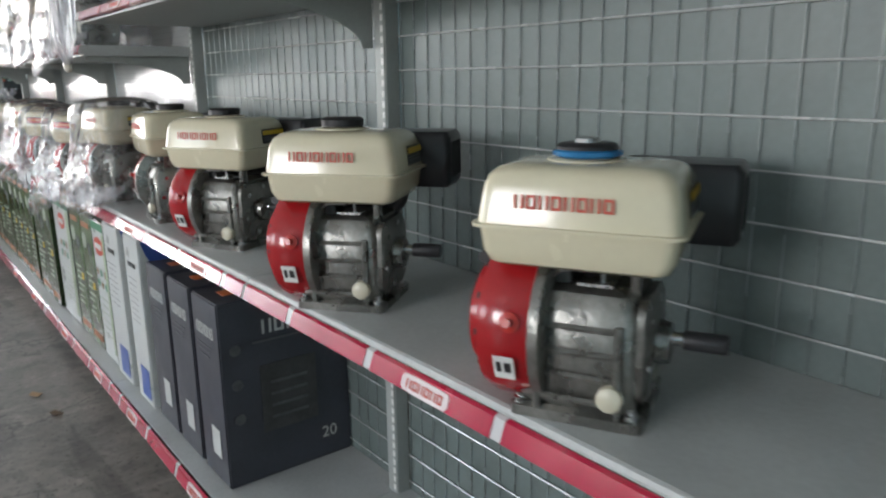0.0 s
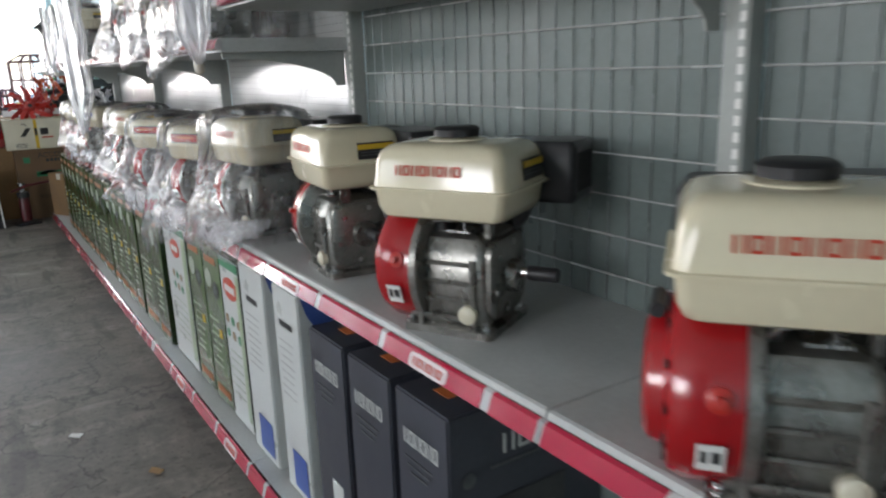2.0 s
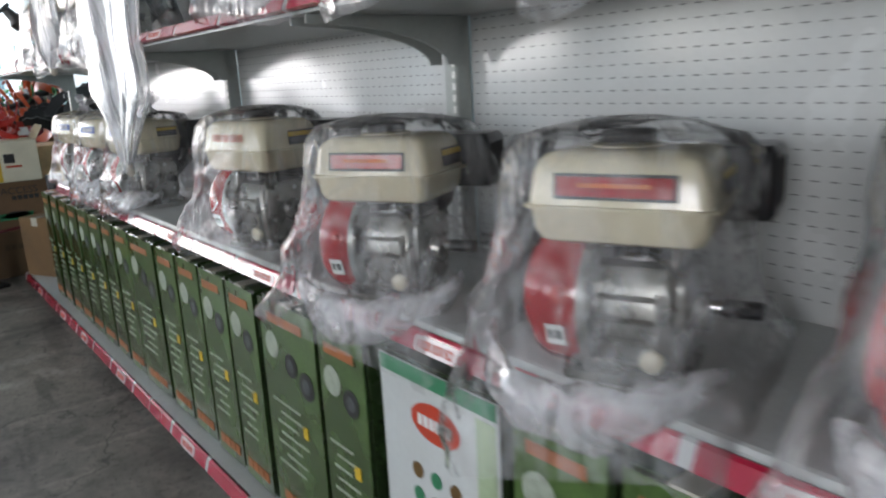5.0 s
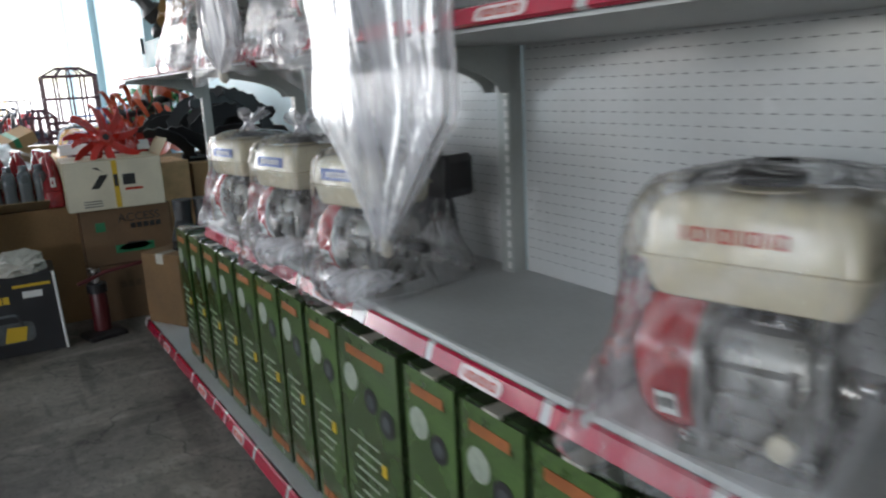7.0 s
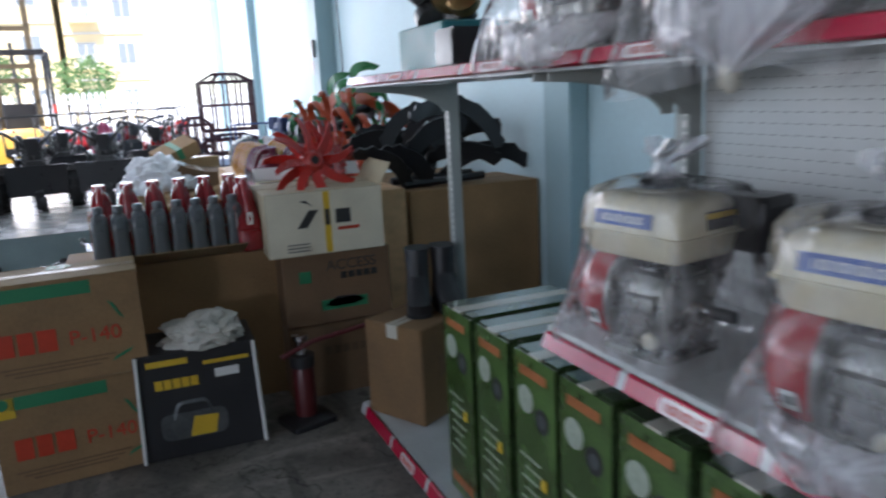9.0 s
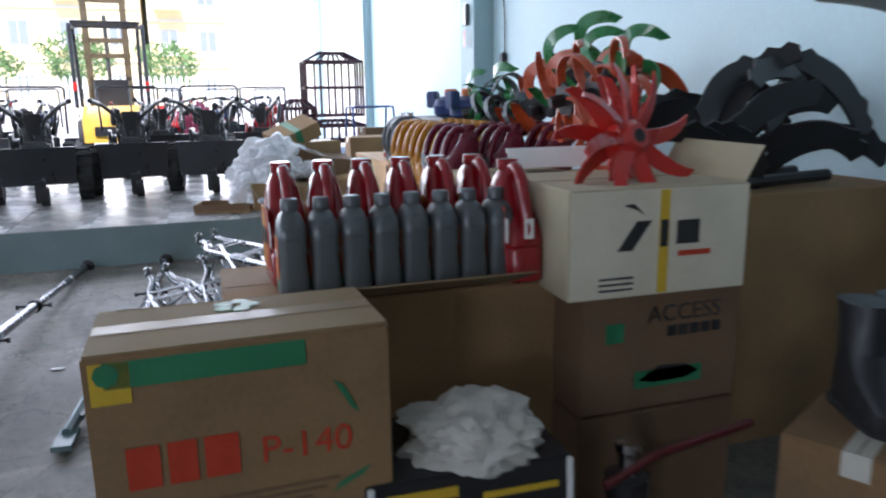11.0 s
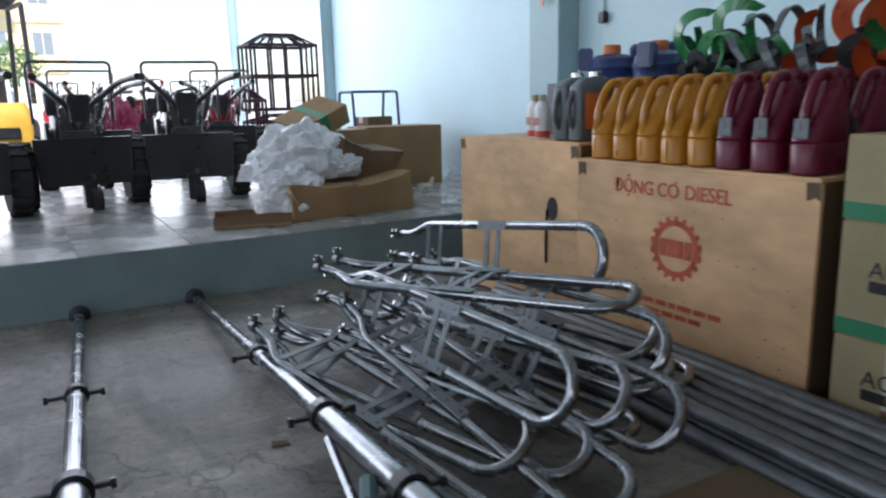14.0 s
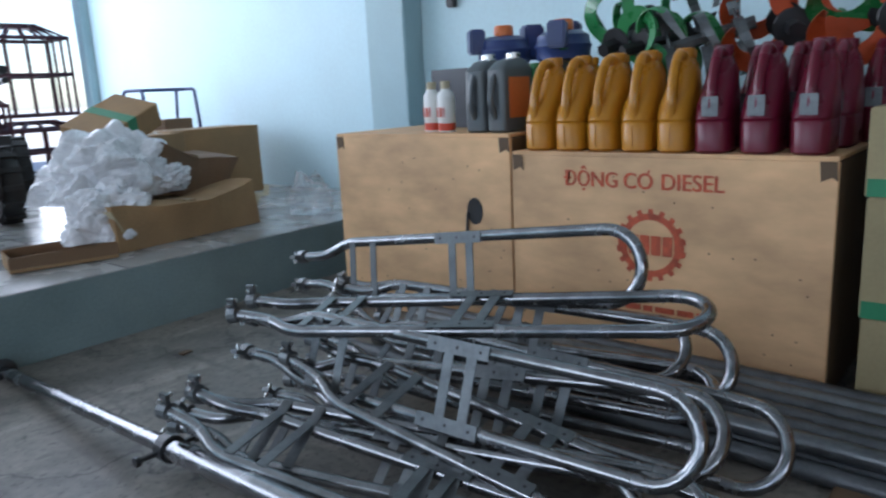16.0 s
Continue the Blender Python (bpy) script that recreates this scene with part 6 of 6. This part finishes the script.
# ---- forklift ----
fk = thing("forklift", -1.75, 19.6, .27, 6, "yellow forklift with a black mast and overhead guard", "forklift")
part("body", loft([(0, 0, .18, .46, .8, .06), (0, 0, .55, .46, .8, .08), (0, -.1, .72, .42, .6, .08)]), "yellowpaint", fk, "yellow counterweight body", True)
part("counterweight_panel", box(-.30, .30, -.83, -.80, .28, .42), "blackpaint", fk, bevel=.01)
part("seat", loft([(0, -.2, .72, .25, .25, .05), (0, -.3, .85, .25, .15, .05), (0, -.42, 1.12, .25, .06, .05)]), "blackplastic", fk, "", True)
for s in (-1, 1):
    for y in (-.5, .55):
        w = part("wheel", lathe([(.1, -.09), (.24, -.09), (.26, -.05), (.26, .05), (.24, .09), (.1, .09)], pose(s * .44, y, .26, 0, 90, 0), None, 20), "tyre", fk, "", True)
    part("guard_post", tube([(s * .50, -.75, .7), (s * .50, -.70, 1.9), (s * .48, .4, 1.95)], .03, None, 8, .06), "blackpaint", fk)
    part("guard_post", tube([(s * .48, .4, 1.95), (s * .46, .6, .7)], .03, None, 8), "blackpaint", fk)
    part("mast_rail", box(s * .30 - .05, s * .30 + .05, .85, .97, .1, 3.3), "mast", fk, bevel=.01)
    part("tail_light", box(s * .5 - .03, s * .5 + .03, -.80, -.77, .95, 1.08), "redblade", fk, "red tail light")
for k in range(6):
    part("guard_bar", tube([(-.48, -.6 + .2 * k, 1.96), (.48, -.6 + .2 * k, 1.96)], .016, None, 6), "blackpaint", fk)
for z in (.5, 1.5, 1.75, 2.4, 3.2):
    part("mast_cross", box(-.36, .36, .88, .95, z, z + .08), "mast", fk)
part("lift_cylinder", tube([(0, .93, .3), (0, .93, 2.2)], .035, None, 10), "darkalu", fk)

# ---- yard: porch post, fence, house and trees ----
solid("porch_post", tube([(1.66, 20, .27), (1.66, 20, 5)], .07, None, 14), "pillar", "pale blue round porch post", "post", smooth=True)
for k, x0 in enumerate((-14, -10.5, -7, -3.5, 0, 3.5)):
    fe = thing("fence_panel", x0, 33, .27, 0, "white painted picket fence panel", "fence", "white yard fence")
    for z in (.35, 1.15):
        part("rail", box(0, 3.5, -.02, .02, z, z + .08), "fence", fe)
    for i in range(18):
        part("picket", plate([(0, 0), (.11, 0), (.11, 1.45), (.055, 1.55), (0, 1.45)], .03, pose(.04 + i * .194, .05, 0, 90, 0, 0)), "fence", fe)


def house(x, y, w, h, d, wall, storeys, bays, label):
    t = thing("house", x, y, .27, 0, label, "house", "houses across the street")
    part("wall", box(-w / 2, w / 2, 0, d, 0, h), wall, t)
    part("roof", skin(bmesh.new(), [[(s * (w / 2 + .3), -.4, h), (s * (w / 2 + .3), d / 2, h + 1.8), (s * (w / 2 + .3), d + .4, h)] for s in (-1, 1)]), "roof", t)
    part("cornice", box(-w / 2 - .15, w / 2 + .15, -.15, 0, h - .25, h - .001), "facadewhite", t)
    sh = h / storeys
    for s in range(storeys):
        part("band", box(-w / 2, w / 2, -.10, -.001, sh * s + sh - .3, sh * s + sh - .15), "facadewhite", t)
        for b in range(bays):
            cx = -w / 2 + w * (b + .5) / bays
            z0 = sh * s + .75
            wn = part("window", box(cx - .65, cx + .65, -.03, -.002, z0, z0 + sh * .5), "facadewhite", t)
            part("pane", box(cx - .55, cx - .03, -.045, -.031, z0 + .1, z0 + sh * .5 - .1), "glassdark", wn)
            part("pane", box(cx + .03, cx + .55, -.045, -.031, z0 + .1, z0 + sh * .5 - .1), "glassdark", wn)
            if s and b % 2 == 0:
                bl = part("balcony", box(cx - .9, cx + .9, -.9, -.101, z0 - .25, z0 - .10), "facadewhite", t)
                for q in range(9):
                    part("baluster", box(cx - .88 + .215 * q, cx - .82 + .215 * q, -.88, -.82, z0 - .099, z0 + .7), "facadewhite", bl)


house(-9.5, 62, 12, 10.5, 9, "facade", 3, 4, "yellow rendered town house with white balconies")
house(-.5, 63, 5.2, 9.5, 9, "facade", 3, 2, "narrow yellow rendered house with white trim")


def tree(x, y, h, seed):
    t = thing("tree", x, y, .27, 0, "leafy green street tree", "tree", "trees along the street")
    part("trunk", tube([(0, 0, 0), (.06, 0, h * .3), (0, .05, h * .6)], .12, None, 8), "bark", t)
    rnd = random.Random(seed)
    bm = bmesh.new()
    for i in range(900):
        a, b, r = rnd.uniform(0, 6.3), rnd.uniform(-1, 1), rnd.uniform(.35, 1) ** .5
        p = Vector((math.cos(a) * math.sqrt(1 - b * b) * r * 1.5, math.sin(a) * math.sqrt(1 - b * b) * r * 1.5, h * .72 + b * r * 1.1))
        p += noise.noise_vector(p * 1.2) * .5
        m = Matrix.Translation(p) @ Euler((rnd.uniform(0, 6), rnd.uniform(0, 6), 0)).to_matrix().to_4x4()
        vs = [bm.verts.new(m @ Vector(q)) for q in ((-.12, 0, 0), (0, -.05, 0), (.12, 0, .02), (0, .05, 0))]
        bm.faces.new(vs)
    tagged(part("crown", bm, "leaf", t), kind="stuff")


tree(-5.2, 42, 3.4, 3), tree(-1.6, 44, 3.2, 5), tree(-9, 43, 3.0, 8)

# ---- wall fittings ----
wf = thing("wall_switch", 1.54, 12.16, 1.62, 0, "grey wall switch box with a dangling red tag", "switch")
part("switch_box", box(-.03, -.0005, -.04, .04, 0, .16), "galv", wf, bevel=.006)
part("red_tag", box(-.034, -.030, -.03, .0, -.16, -.03), "redblade", wf, "red tag")
cb = thing("power_cable", 1.70, 11.78, 1.36, 0, "black power cable with a plug hanging on the wall", "cable")
part("cord", tube([(-.012, .03, 1.0), (-.012, .035, .5), (-.014, -.01, .25), (-.012, 0, .03)], .005, None, 6), "blackplastic", cb)
part("plug", box(-.04, -.004, -.03, .03, -.03, .04), "blackplastic", cb, bevel=.008)

# ---- platform tiles ----
PLAT = bpy.data.objects["platform"]
_me = None
for i in range(16):
    for j in range(9):
        x, y = 1.69 - .49 * (i + 1), 11.905 + .497 * j
        if _me is None:
            t_ = part("tile", box(0, .484, 0, .491, 0, .0042), "tile", PLAT, bevel=.0012)
            _me = t_.data
        else:
            t_ = new("tile", _me)
            t_.parent = PLAT
        t_.matrix_basis = pose(x, y, .262)

# ---- small litter on the floor ----
rnd = random.Random(5)
for i, (x, y) in enumerate(((.33, 2.75), (.30, 2.98), (.12, 3.4), (-.9, 10.2), (-.55, 9.25), (-1.15, 9.9), (-.3, 11.5), (.2, 11.4))):
    bm = rumple(box(-.022, .022, -.012, .012, 0, .003), .006, 30, i)
    solid("litter_scrap", bm, ("plydark", "kraft", "labelwhite")[i % 3], "small scrap of litter on the concrete floor", "litter", "litter on the floor", at=pose(x, y, .004, 0, 0, rnd.uniform(0, 180)))
